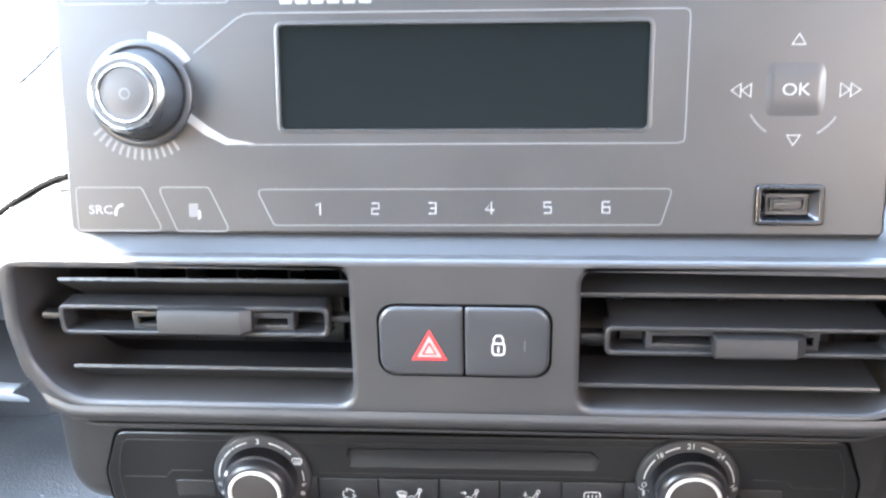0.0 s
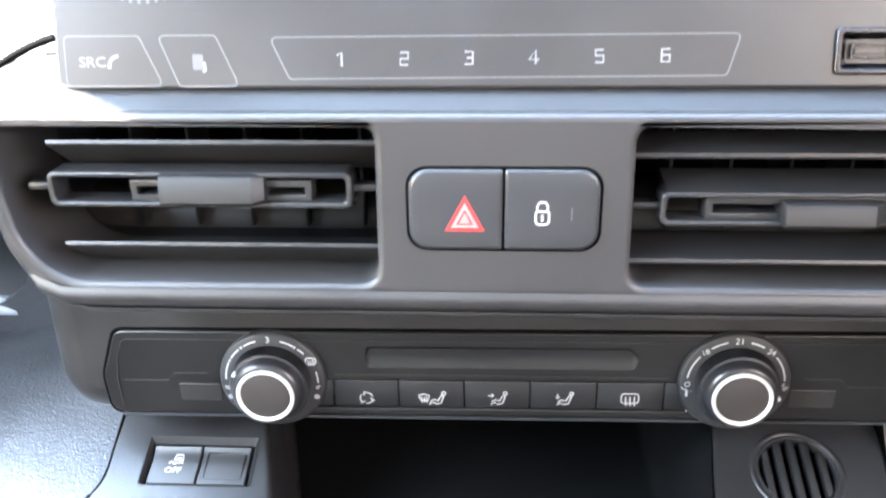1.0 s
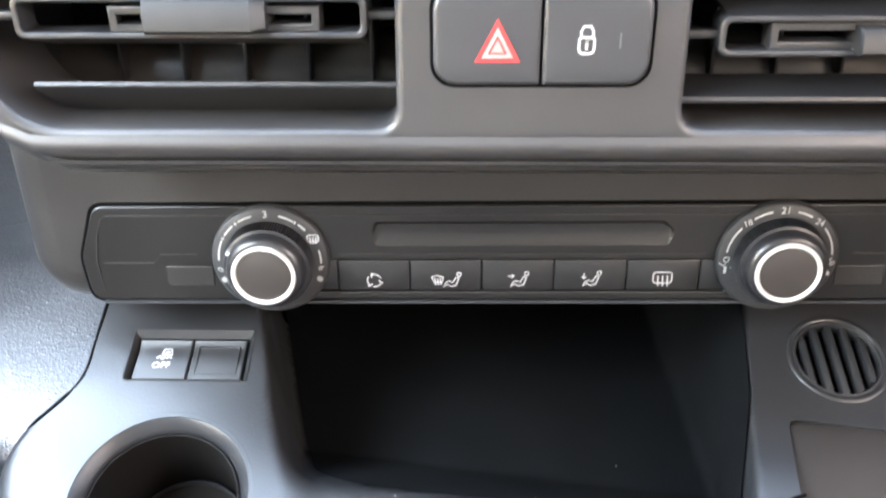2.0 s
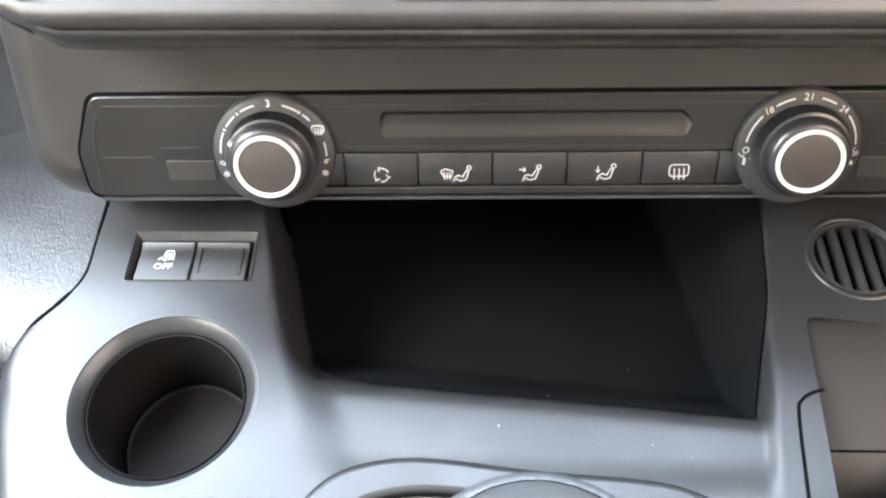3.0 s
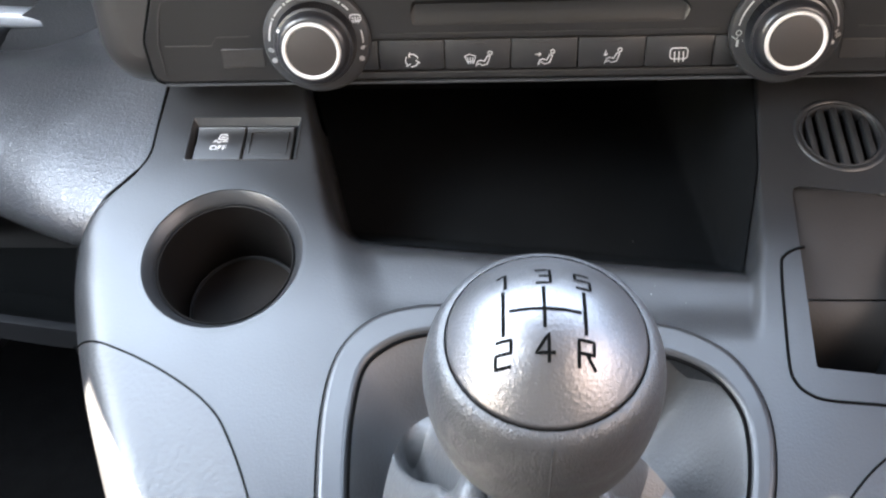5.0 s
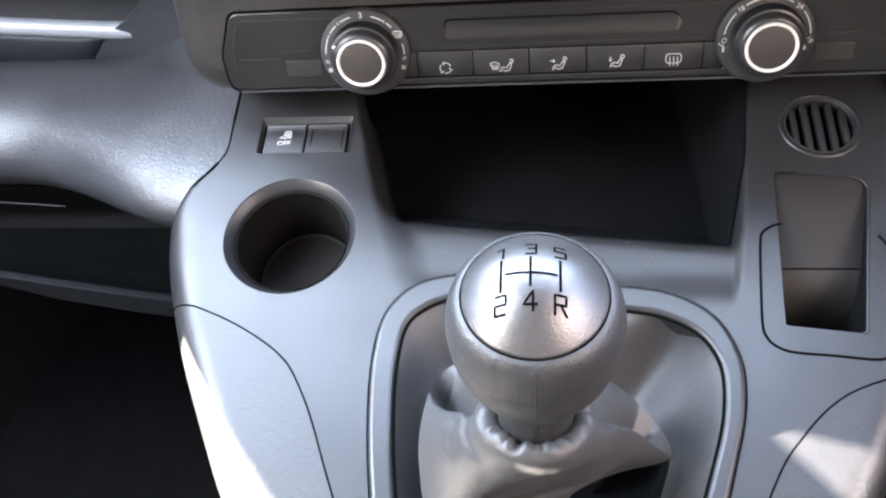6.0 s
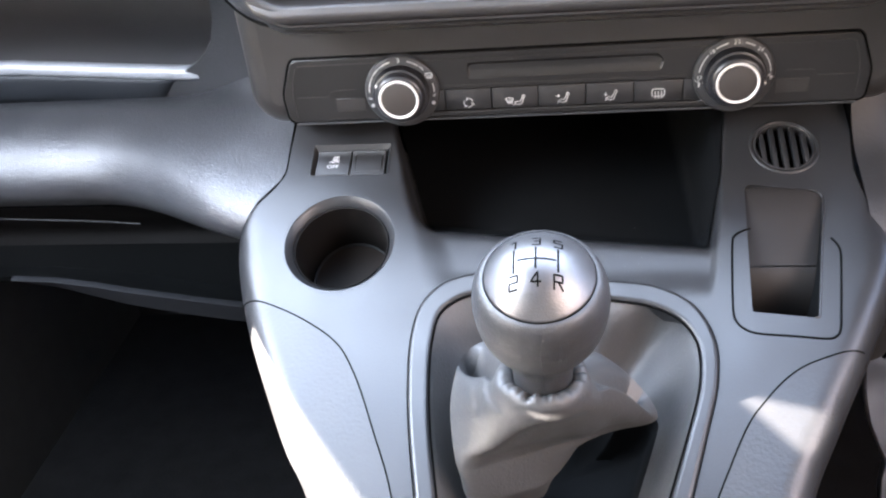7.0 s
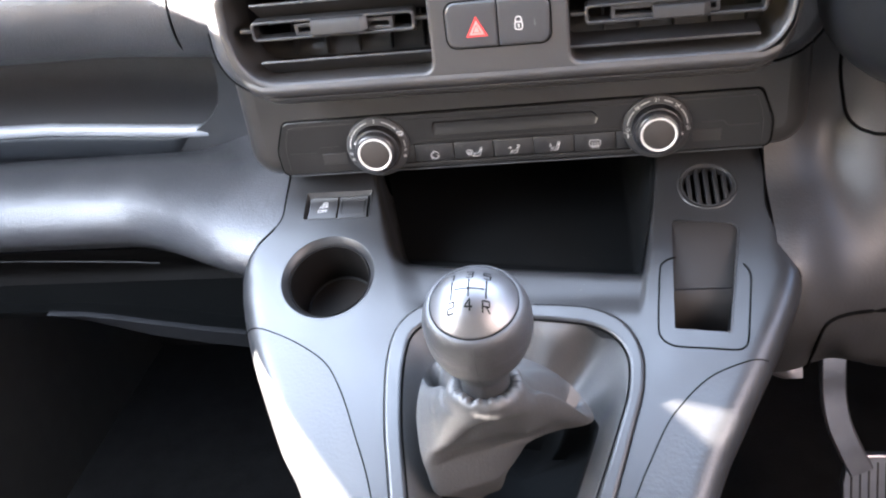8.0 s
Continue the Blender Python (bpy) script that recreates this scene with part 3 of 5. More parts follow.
def vent(sign, slats, handle):
    x0, x1 = (-0.1535, -0.0380) if sign < 0 else (0.0380, 0.1535)
    plate("duct", [rr(x0 - 0.004, x1 + 0.004, 0.757, 0.817, 0.006)], -0.090, -0.070, F_VENT, M_GAP, vents, 0.0, "black vent duct")
    tun = bmesh.new()
    o = rr(x0 - 0.003, x1 + 0.001, 0.7600, 0.8142, 0.010, 5) if sign < 0 else rr(x0 - 0.001, x1 + 0.003, 0.7600, 0.8142, 0.010, 5)
    sheet_bm(tun, [[F_VENT @ Vector((p[0], p[1], d)) for p in o] for d in (-0.004, -0.072)], True)
    part("duct_wall", tun, M_BLACK, vents)
    # upright vanes behind the slats, black to stand for the shadow on them
    n = 5
    for k in range(n):
        x = x0 + (x1 - x0) * (k + 1.0) / (n + 0.6)
        box("vane", x - 0.0006, x + 0.0006, 0.762, 0.812, -0.068, -0.046, F_VENT, M_BLACK, vents, 0.0004)
    back = -0.0125 if sign < 0 else 0.0022
    span = (x0 + 0.013, x1 - 0.0006) if sign < 0 else (x0 + 0.0008, x1 - 0.013)

    def blade(z, a, name, back):
        s = bmesh.new()
        prof = [(-0.0026, -0.0008), (-0.0022, 0.0), (-0.0026, 0.0009), (-0.0200, 0.0006 + back), (-0.0204, back), (-0.0200, -0.0006 + back)]
        vs = sheet_bm(s, [[F_VENT @ Vector((x, z + q[1], q[0])) for q in prof] for x in a], True)
        s.faces.new(vs[0])
        s.faces.new(vs[-1])
        part(name, s, M_VENT, vents, "", 25)

    for z in slats:
        blade(z, span, "slat", back)
    # the framed middle slat with its slider
    zt, zb = handle
    fx0, fx1 = (-0.1425, -0.0465) if sign < 0 else (0.0475, 0.1435)
    plate("slat_frame", [rr(fx0, fx1, zb, zt, 0.0026, 4), rr(fx0 + 0.0018, fx1 - 0.0018, zb + 0.0018, zt - 0.0018, 0.0014, 4)], -0.012, -0.0020, F_VENT, M_VENT, vents, 0.0006)
    blade(zb + 0.0009 if sign < 0 else zt - 0.0009, (fx0 + 0.002, fx1 - 0.002), "middle_slat", -0.0055 if sign < 0 else back)
    m0 = -0.1170 if sign < 0 else 0.0615
    m1 = m0 + 0.0575
    zz0, zz1 = zb + 0.0016, zt - (0.0032 if sign < 0 else 0.0022)
    plate("slider_guide", [[(m0, zz0), (m1, zz0), (m1, zz1), (m0, zz1)], [(m0 + 0.0022, zz0 + 0.0020), (m1 - 0.0022, zz0 + 0.0020), (m1 - 0.0022, zz1 - 0.0022), (m0 + 0.0022, zz1 - 0.0022)]], -0.012, -0.0042, F_VENT, M_VENT, vents, 0.0004)
    h0 = -0.1060 if sign < 0 else 0.0835
    h1 = h0 + (0.0325 if sign < 0 else 0.0300)
    hb, ht = (zb + 0.0020, zt - 0.0002) if sign < 0 else (zb + 0.0010, zt - 0.0026)
    s = bmesh.new()
    prof = [(-0.010, hb + 0.0004), (0.0012, hb), (0.0022, hb + 0.0010), (0.0016, ht - 0.0022), (0.0004, ht - 0.0005), (-0.0012, ht), (-0.010, ht - 0.0004)]
    xs = [h0, h0 + 0.0004, h1 - 0.0035, h1]
    ins = [0.0006, 0, 0, 0.0022]
    rows = [[F_VENT @ Vector((x, (q[1] - (hb + ht) / 2) * (1 - i * 60) + (hb + ht) / 2, q[0] - i * 1.2)) for q in prof] for x, i in zip(xs, ins)]
    vs = sheet_bm(s, rows, True)
    s.faces.new(vs[0])
    s.faces.new(vs[-1])
    part("slider", s, M_TAB, vents, "grey sliding vent tab", 30)
    # pivots
    for xa, xb in ((fx0 - 0.008, fx0 + 0.0005), (fx1 - 0.0005, fx1 + 0.008)):
        box("pivot", xa, xb, (zt + zb) / 2 - 0.0012, (zt + zb) / 2 + 0.0012, -0.010, -0.005, F_VENT, M_VENT, vents, 0.0006)


vent(-1, (0.8066, 0.7730), (0.7974, 0.7858))
vent(1, (0.8030, 0.7688), (0.7918, 0.7808))

# hazard and lock keys in one recess
plate("key_gap", [rr(-0.0296, 0.0296, 0.7736, 0.8010, 0.0065, 6)], 0.0004, 0.00175, F_VENT, M_GAP, vents, 0.0003, "dark gap round the keys")


def dome_key(name, outline_fn, m, d0, d1, mat, parent, label="", crown=0.0002):
    bm = bmesh.new()
    rows = []
    for ins, d in ((0, d0), (0, d1 - 0.0012), (0.00015, d1 - 0.0006), (0.0006, d1 - 0.00015), (0.0014, d1), (0.004, d1 + crown * 0.6), (0.007, d1 + crown)):
        rows.append([m @ Vector((p[0], p[1], d)) for p in outline_fn(ins)])
    vs = sheet_bm(bm, rows, True)
    bm.faces.new(vs[0])
    bm.faces.new(vs[-1])
    return part(name, bm, mat, parent, label, 50)


hz = thing("hazard_button", "dark grey hazard button with red warning triangle", "button", "dashboard keys", at=(-0.014, 0.25, 0.787))
dome_key("cap", lambda i: rr(-0.0287 + i, -0.0003 - i, 0.7745 + i, 0.8001 - i, (max(0.006 - i, 0.0004), 0.0008, 0.0008, max(0.006 - i, 0.0004)), 5), F_VENT, -0.004, 0.0030, M_BUTTON, hz)
T = [(-0.0117, 0.7925), (-0.0178, 0.7808), (-0.0056, 0.7808)]
g = [sum(p[0] for p in T) / 3, sum(p[1] for p in T) / 3]
tri = lambda s: [(g[0] + (p[0] - g[0]) * s, g[1] + (p[1] - g[1]) * s) for p in T]
strokes("triangle_border", [tri(0.86)], 0.0019, F_VENT, 0.0033, M_RED, hz, "red triangle outline", True)
part("triangle_fill", fills_bm(bmesh.new(), [tri(0.68)], F_VENT, 0.0033, 0.0001), M_BEIGE, hz, "white triangle", 0)
strokes("inner_triangle", [tri(0.36)], 0.0009, F_VENT, 0.0037, M_RED, hz, "", True)
lk = thing("lock_button", "dark grey door lock button with padlock symbol", "button", "dashboard keys", at=(0.014, 0.25, 0.787))
dome_key("cap", lambda i: rr(0.0003 + i, 0.0287 - i, 0.7745 + i, 0.8001 - i, (0.0008, max(0.006 - i, 0.0004), max(0.006 - i, 0.0004), 0.0008), 5), F_VENT, -0.004, 0.0030, M_BUTTON, lk)
lx, lz = 0.0116, 0.7868
strokes("padlock", [rr(lx - 0.0020, lx + 0.0020, lz - 0.0036, lz + 0.0006, (0.0012, 0.0012, 0.0007, 0.0007), 4)], 0.0006, F_VENT, 0.0033, M_MARK, lk, "white padlock outline", True)
strokes("shackle", [[(lx + dx, lz + dz) for dx, dz in ((-0.0015, 0.0004), (-0.0016, 0.0022), (-0.0009, 0.0035), (0.0009, 0.0035), (0.0016, 0.0022), (0.0015, 0.0004))]], 0.0006, F_VENT, 0.0033, M_MARK, lk, "white padlock shackle")
strokes("keyhole", [[(lx, lz - 0.0004), (lx, lz - 0.0026)], [(lx - 0.0004, lz - 0.0009), (lx + 0.0004, lz - 0.0009)]], 0.0007, F_VENT, 0.0033, M_MARK, lk)
strokes("indicator", [[(lx + 0.0088, lz + 0.0018), (lx + 0.0088, lz - 0.0022)]], 0.0004, F_VENT, 0.0033, M_PRINTGREY, lk)

# ---------------------------------------------------------------- radio
radio = thing("car_radio", "grey car radio with dark display and rotary knob", "car radio", at=(0, 0.27, 0.87))
SCR = rr(-0.0610, 0.0593, 0.0345, 0.0683, 0.0022, 4)
plate("faceplate", [rr(-0.1358, 0.1358, -0.0004, 0.105, 0.0022, 4), SCR, rr(0.0952, 0.1153, 0.0041, 0.0157, 0.0008, 3)], -0.030, 0.0, F_RADIO, M_RADIO, radio, 0.0010, "grey satin radio faceplate")
bm = bmesh.new()
o, i2 = rr(-0.0622, 0.0605, 0.0333, 0.0695, 0.0026, 4), rr(-0.0608, 0.0591, 0.0347, 0.0681, 0.0012, 4)
sheet_bm(bm, [[F_RADIO @ Vector((p[0], p[1], d)) for p in q] for q, d in ((o, 0.0), (rr(-0.0620, 0.0603, 0.0335, 0.0693, 0.0024, 4), 0.0001), (rr(-0.0610, 0.0593, 0.0345, 0.0683, 0.0014, 4), 0.00005), (i2, -0.0012))], True)
part("display_bezel", bm, M_RADIO, radio, "fine grey edge round the display")
plate("display", [i2], -0.0040, -0.0009, F_RADIO, M_SCREEN, radio, 0.0, "black display glass, switched off")
frame_line = [(-0.0894, 0.0597), (-0.0745, 0.0706), (-0.0720, 0.0718), (-0.0690, 0.0722), (0.0695, 0.0722), (0.0710, 0.0716), (0.0714, 0.0700), (0.0712, 0.0320), (0.0708, 0.0306), (0.0690, 0.0300), (-0.0727, 0.0296)]
strokes("display_outline", [frame_line], 0.0005, F_RADIO, 0.0, M_PRINTGREY, radio, "fine pale outline round the display")
KX, KS = -0.1078, 0.0465
arc = lambda r, a0, a1, n=10: [(KX + r * math.cos(radians(a0 + (a1 - a0) * k / n)), KS + r * math.sin(radians(a0 + (a1 - a0) * k / n))) for k in range(n + 1)]
part("white_arc", fills_bm(bmesh.new(), [arc(0.0205, 80, 33) + arc(0.0168, 33, 80)], F_RADIO, 0.0), M_PRINT, radio, "white printed arc", 0)
part("white_sweep", fills_bm(bmesh.new(), [[(-0.0922, 0.0406), (-0.0850, 0.0352), (-0.0790, 0.0316), (-0.0690, 0.0298), (-0.0800, 0.0296), (-0.0872, 0.0330), (-0.0935, 0.0378)]], F_RADIO, 0.0), M_PRINT, radio, "white printed sweep below the knob", 0)
part("dark_arc", fills_bm(bmesh.new(), [arc(0.0205, 150, 84) + arc(0.0172, 84, 150)], F_RADIO, 0.0), M_BUTTON, radio, "", 0)
strokes("volume_scale", [[(KX + r * math.cos(radians(a)), KS + r * math.sin(radians(a))) for r in (0.0183, 0.0220)] for a in range(218, 304, 7)], 0.0009, F_RADIO, 0.0, M_PRINTGREY, radio, "pale volume scale marks")
FK = F_RADIO @ Matrix.Translation((KX, KS, 0))
kb = lathe("volume_knob", [(0.0176, 0.0), (0.0176, 0.0016), (0.0168, 0.0022), (0.0158, 0.0022), (0.0150, 0.0010), (0.0147, 0.0012), (0.0136, 0.0080), (0.0126, 0.0112), (0.0119, 0.0126), (0.0112, 0.0132), (0.0086, 0.0132)], FK, M_BUTTON, radio, "dark round volume knob with bright rings")
lathe("outer_ring", [(0.0128, 0.0106), (0.0129, 0.0118), (0.0122, 0.0131), (0.0113, 0.0137), (0.0108, 0.0132)], FK, M_RING, kb, "bright chrome ring", caps=False)
lathe("inner_ring", [(0.0094, 0.0130), (0.0093, 0.0137), (0.0089, 0.0140), (0.0085, 0.0137), (0.0083, 0.0130)], FK, M_RING, kb, "thin chrome ring", caps=False)
lathe("cap", [(0.0084, 0.0128), (0.0084, 0.0131), (0.0050, 0.0133), (0.0001, 0.0134)], FK, M_RADIO, kb)
strokes("power_mark", [[(0.0016 * math.cos(radians(a)), 0.0016 * math.sin(radians(a))) for a in range(0, 360, 20)]], 0.0005, FK, 0.0134, M_PRINTGREY, kb, "", True)

OUT_W = 0.00042


def key_outline(pts, r):
    return rounded(pts, r, 4)


strokes("source_key", [key_outline([(-0.1330, 0.0152), (-0.1100, 0.0152), (-0.1032, 0.0004), (-0.1330, 0.0004)], 0.0016)], OUT_W, F_RADIO, 0.0, M_PRINTGREY, radio, "pale outline of the source key", True)
strokes("menu_key", [key_outline([(-0.1042, 0.0153), (-0.0866, 0.0153), (-0.0798, 0.0003), (-0.0982, 0.0003)], 0.0016)], OUT_W, F_RADIO, 0.0, M_PRINTGREY, radio, "pale outline of the menu key", True)
strokes("preset_key", [key_outline([(-0.0702, 0.0146), (0.0680, 0.0152), (0.0645, 0.0032), (-0.0645, 0.0024)], 0.0016)], OUT_W, F_RADIO, 0.0, M_PRINTGREY, radio, "pale outline of the preset keys", True)
strokes("upper_key", [key_outline([(-0.1330, 0.0757), (-0.1040, 0.0757), (-0.1000, 0.0900), (-0.1330, 0.0900)], 0.0016), key_outline([(-0.1015, 0.0757), (-0.0770, 0.0757), (-0.0760, 0.0900), (-0.0980, 0.0900)], 0.0016)], OUT_W, F_RADIO, 0.0, M_PRINTGREY, radio, "", True)
writing("source_text", "SRC", 0.0042, -0.1247, 0.0074, F_RADIO, 0.0, M_PRINT, radio, sx=1.15)
strokes("phone_mark", [smooth_line([(-0.1196, 0.0056), (-0.1193, 0.0074), (-0.1182, 0.0088), (-0.1166, 0.0094)], 3)], 0.0010, F_RADIO, 0.0, M_PRINT, radio)
part("menu_mark", fills_bm(bmesh.new(), [rr(-0.0938, -0.0906, 0.0052, 0.0098, 0.0004, 2)], F_RADIO, 0.0), M_PRINTGREY, radio, "", 0)
strokes("menu_mark_lines", [[(-0.0903, 0.0075), (-0.0900, 0.0050), (-0.0908, 0.0046)]], 0.0008, F_RADIO, 0.0, M_PRINT, radio)
for k in range(6):
    strokes("preset_number", digit(str(k + 1), -0.0490 + 0.01912 * k, 0.0081 + 0.00018 * k, 0.0020), 0.0006, F_RADIO, 0.0, M_PRINT, radio)
part("maker_bar", fills_bm(bmesh.new(), [rr(-0.0600 + 0.0052 * k, -0.0600 + 0.0052 * k + 0.0040, 0.0750, 0.0775, 0.0004, 2) for k in range(6)], F_RADIO, 0.0), M_PRINT, radio, "pale printed bars", 0)
# OK key with its arrows
bm = bmesh.new()


def ok_height(x, u):
    """A low pillow with rounded flanks that runs out softly above and below."""
    side = ramp01((0.0104 - abs(x - 0.1049)) / 0.0036)
    return -0.0002 + 0.0010 * side * ramp01((0.0108 - abs(u - 0.0468)) / 0.0085)


sheet_bm(bm, [[F_RADIO @ Vector((0.0945 + 0.0208 * k / 40, 0.0360 + 0.0216 * r / 28, ok_height(0.0945 + 0.0208 * k / 40, 0.0360 + 0.0216 * r / 28))) for k in range(41)] for r in range(29)])
okm = part("ok_key", bm, M_RADIO, radio, "low pillow-shaped grey OK key", 70)
writing("ok_text", "OK", 0.0055, 0.1049, 0.0466, F_RADIO, 0.0009, M_PRINT, okm, sx=1.1)
strokes("ok_arc", [[(0.105 + 0.0155 * math.cos(radians(a)), 0.0466 + 0.0155 * math.sin(radians(a))) for a in range(a0, a0 + 32, 4)] for a0 in (209, 299)], 0.0006, F_RADIO, 0.0, M_PRINTGREY, radio)
A = 0.0021
strokes("arrow", [[(0.1052 - A, 0.0608), (0.1052 + A, 0.0608), (0.1052, 0.0640)], [(0.1052 - A, 0.0324), (0.1052 + A, 0.0324), (0.1052, 0.0292)],
                  [(0.0880, 0.0466 + A), (0.0880, 0.0466 - A), (0.0850, 0.0466)], [(0.0912, 0.0466 + A), (0.0912, 0.0466 - A), (0.0882, 0.0466)],
                  [(0.1220, 0.0466 + A), (0.1220, 0.0466 - A), (0.1250, 0.0466)], [(0.1188, 0.0466 + A), (0.1188, 0.0466 - A), (0.1218, 0.0466)]], 0.0006, F_RADIO, 0.0, M_PRINT, radio, "white printed arrows", True)
usb = plate("usb_socket", [rr(0.0945, 0.1160, 0.0034, 0.0164, 0.0012, 4), rr(0.0962, 0.1143, 0.0050, 0.0148, 0.0008, 4)], -0.004, 0.0012, F_RADIO, M_SHINY, radio, 0.0005, "dark chrome framed socket")
bm = bmesh.new()
sheet_bm(bm, [[F_RADIO @ Vector((p[0], p[1], d)) for p in q] for q, d in ((rr(0.0961, 0.1144, 0.0049, 0.0149, 0.0009, 4), 0.0006), (rr(0.0985, 0.1120, 0.0066, 0.0132, 0.0006, 4), -0.0026))], True)
part("funnel", bm, M_SHINY, usb)
plate("slot", [rr(0.0985, 0.1120, 0.0064, 0.0134, 0.0006, 4)], -0.0045, -0.0025, F_RADIO, M_BUTTON, usb)
plate("slot_rim", [rr(0.0996, 0.1109, 0.0078, 0.0122, 0.0005, 3), rr(0.1003, 0.1102, 0.0085, 0.0115, 0.0003, 3)], -0.0030, -0.0014, F_RADIO, M_SHINY, usb, 0.0002)
plate("tongue", [rr(0.1008, 0.1097, 0.0092, 0.0108, 0.0003, 3)], -0.0030, -0.0019, F_RADIO, M_RADIO, usb, 0.0002, "pale socket tongue")

# ---------------------------------------------------------------- climate unit
ac = thing("climate_unit", "black climate control unit with two dials and keys", "climate control", at=(0, 0.30, 0.70))
HOUSE = rr(-0.1850, 0.1850, 0.6735, 0.775, 0.021, 10)
FACE = rounded([(-0.1535, 0.7165), (-0.1612, 0.6960), (-0.1600, 0.6785), (0.1600, 0.6785), (0.1612, 0.6960), (0.1535, 0.7165)], [0.006, 0.014, 0.006, 0.006, 0.014, 0.006], 6)
SLOT_AC = rounded([(-0.0522, 0.7012), (0.0522, 0.7012), (0.0540, 0.7060), (0.0505, 0.7098), (-0.0522, 0.7098), (-0.0530, 0.7060)], [0.0012, 0.002, 0.002, 0.002, 0.0012, 0.002], 3)
plate("housing", [HOUSE], -0.110, 0.0, F_AC, M_AC, ac, 0.0155, "black moulded housing with rounded ends", 5)
plate("face_gap", [[(p[0] * 1.0075, 0.6975 + (p[1] - 0.6975) * 1.062) for p in FACE], [(p[0] * 0.985, 0.6975 + (p[1] - 0.6975) * 0.94) for p in FACE]], -0.004, 0.0005, F_AC, M_GAP, ac, 0.0002)
plate("faceplate", [FACE, SLOT_AC, rr(-0.0745, 0.0745, 0.6818, 0.6950, 0.0008, 3)], -0.004, 0.0013, F_AC, M_ACFACE, ac, 0.0006, "black control faceplate")
bm = bmesh.new()
vs = sheet_bm(bm, [[F_AC @ Vector((c[0] + (p[0] - c[0]) * k, c[1] + (p[1] - c[1]) * kz + up, d)) for p in SLOT_AC] for c in [(0.0, 0.7056)] for k, kz, up, d in ((1.004, 1.06, 0, 0.0012), (1.0, 1.0, 0, 0.0010), (0.985, 0.42, 0.0016, 0.0003), (0.982, 0.30, 0.0020, 0.0002))], True)
bm.faces.new(vs[-1])
part("slot", bm, M_ACFACE, ac, "black slanted trough along the face", 40)
strokes("raised_line", [[(-0.1552, 0.6820), (-0.1558, 0.6950), (-0.1540, 0.7050), (-0.1518, 0.7110), (-0.1495, 0.7128), (0.1495, 0.7128), (0.1518, 0.7110), (0.1540, 0.7050), (0.1558, 0.6950), (0.1552, 0.6820)], [(-0.1530, 0.6938), (-0.1345, 0.6938), (-0.1315, 0.6972), (-0.118, 0.6974)], [(0.1530, 0.6938), (0.1345, 0.6938), (0.1315, 0.6972), (0.118, 0.6974)], [(-0.066, 0.6974), (0.066, 0.6974)]], 0.0006, F_AC, 0.0013, M_AC, ac, lift=0.0003)
# paler raised plates stand for the sheen of the thumb recesses
for s in (-1, 1):
    a, b = sorted((s * 0.1305, s * 0.113))
    plate("thumb_recess_sheen", [rr(a, b, 0.6845, 0.6925, 0.0008, 3)], 0.0008, 0.0016, F_AC, M_AC, ac, 0.0003)
strokes("lower_lip", [[(-0.1560, 0.6774), (0.1560, 0.6774)]], 0.0010, F_AC, 0.0004, M_BUTTON, ac, lift=0.0012)
P5 = 0.02634


def seat_icon(cx, cz, k):
    """A seated shape with an air arrow or a screen sign."""
    L = []
    px = cx + (0.0022 if k == 0 else 0.0006)
    L += [[(px + u, cz + v) for u, v in ((0.0027, 0.0010), (0.0016, -0.0022), (-0.0004, -0.0027), (-0.0016, -0.0018), (-0.0031, -0.0031), (-0.0023, -0.0011), (-0.0010, -0.0005), (0.0004, -0.0011), (0.0016, 0.0012), (0.0027, 0.0010))]]
    L += [[(px + 0.0027 + 0.0008 * math.cos(radians(a)), cz + 0.0024 + 0.0008 * math.sin(radians(a))) for a in range(0, 361, 45)]]
    if k == 0:
        L += [[(cx - 0.0052, cz + 0.0012), (cx - 0.0034, cz + 0.0020), (cx - 0.0008, cz + 0.0012), (cx - 0.0014, cz - 0.0010), (cx - 0.0042, cz - 0.0010), (cx - 0.0052, cz + 0.0012)]]
        L += [[(cx - 0.0040 + 0.0010 * j, cz + 0.0008), (cx - 0.0038 + 0.0010 * j, cz - 0.0020)] for j in range(3)]
    if k == 1:
        L += [[(cx - 0.0036, cz + 0.0014), (cx - 0.0014, cz + 0.0014)], [(cx - 0.0022, cz + 0.0022), (cx - 0.0013, cz + 0.0014), (cx - 0.0022, cz + 0.0006)]]
    if k == 2:
        L += [[(cx - 0.0022, cz + 0.0024), (cx - 0.0022, cz + 0.0002)], [(cx - 0.0030, cz + 0.0010), (cx - 0.0022, cz + 0.0001), (cx - 0.0014, cz + 0.0010)]]
    return L


def screen_icon(cx, cz, r=0.0034):
    L = [[(cx + q[0], cz + q[1]) for q in rr(-r, r, -r * 0.55, r * 0.75, r * 0.35, 3)]]
    L[0].append(L[0][0])
    L += [[(cx - r * 0.5 + r * 0.5 * j, cz + r * 0.35), (cx - r * 0.42 + r * 0.5 * j, cz - r * 0.95)] for j in range(3)]
    return L


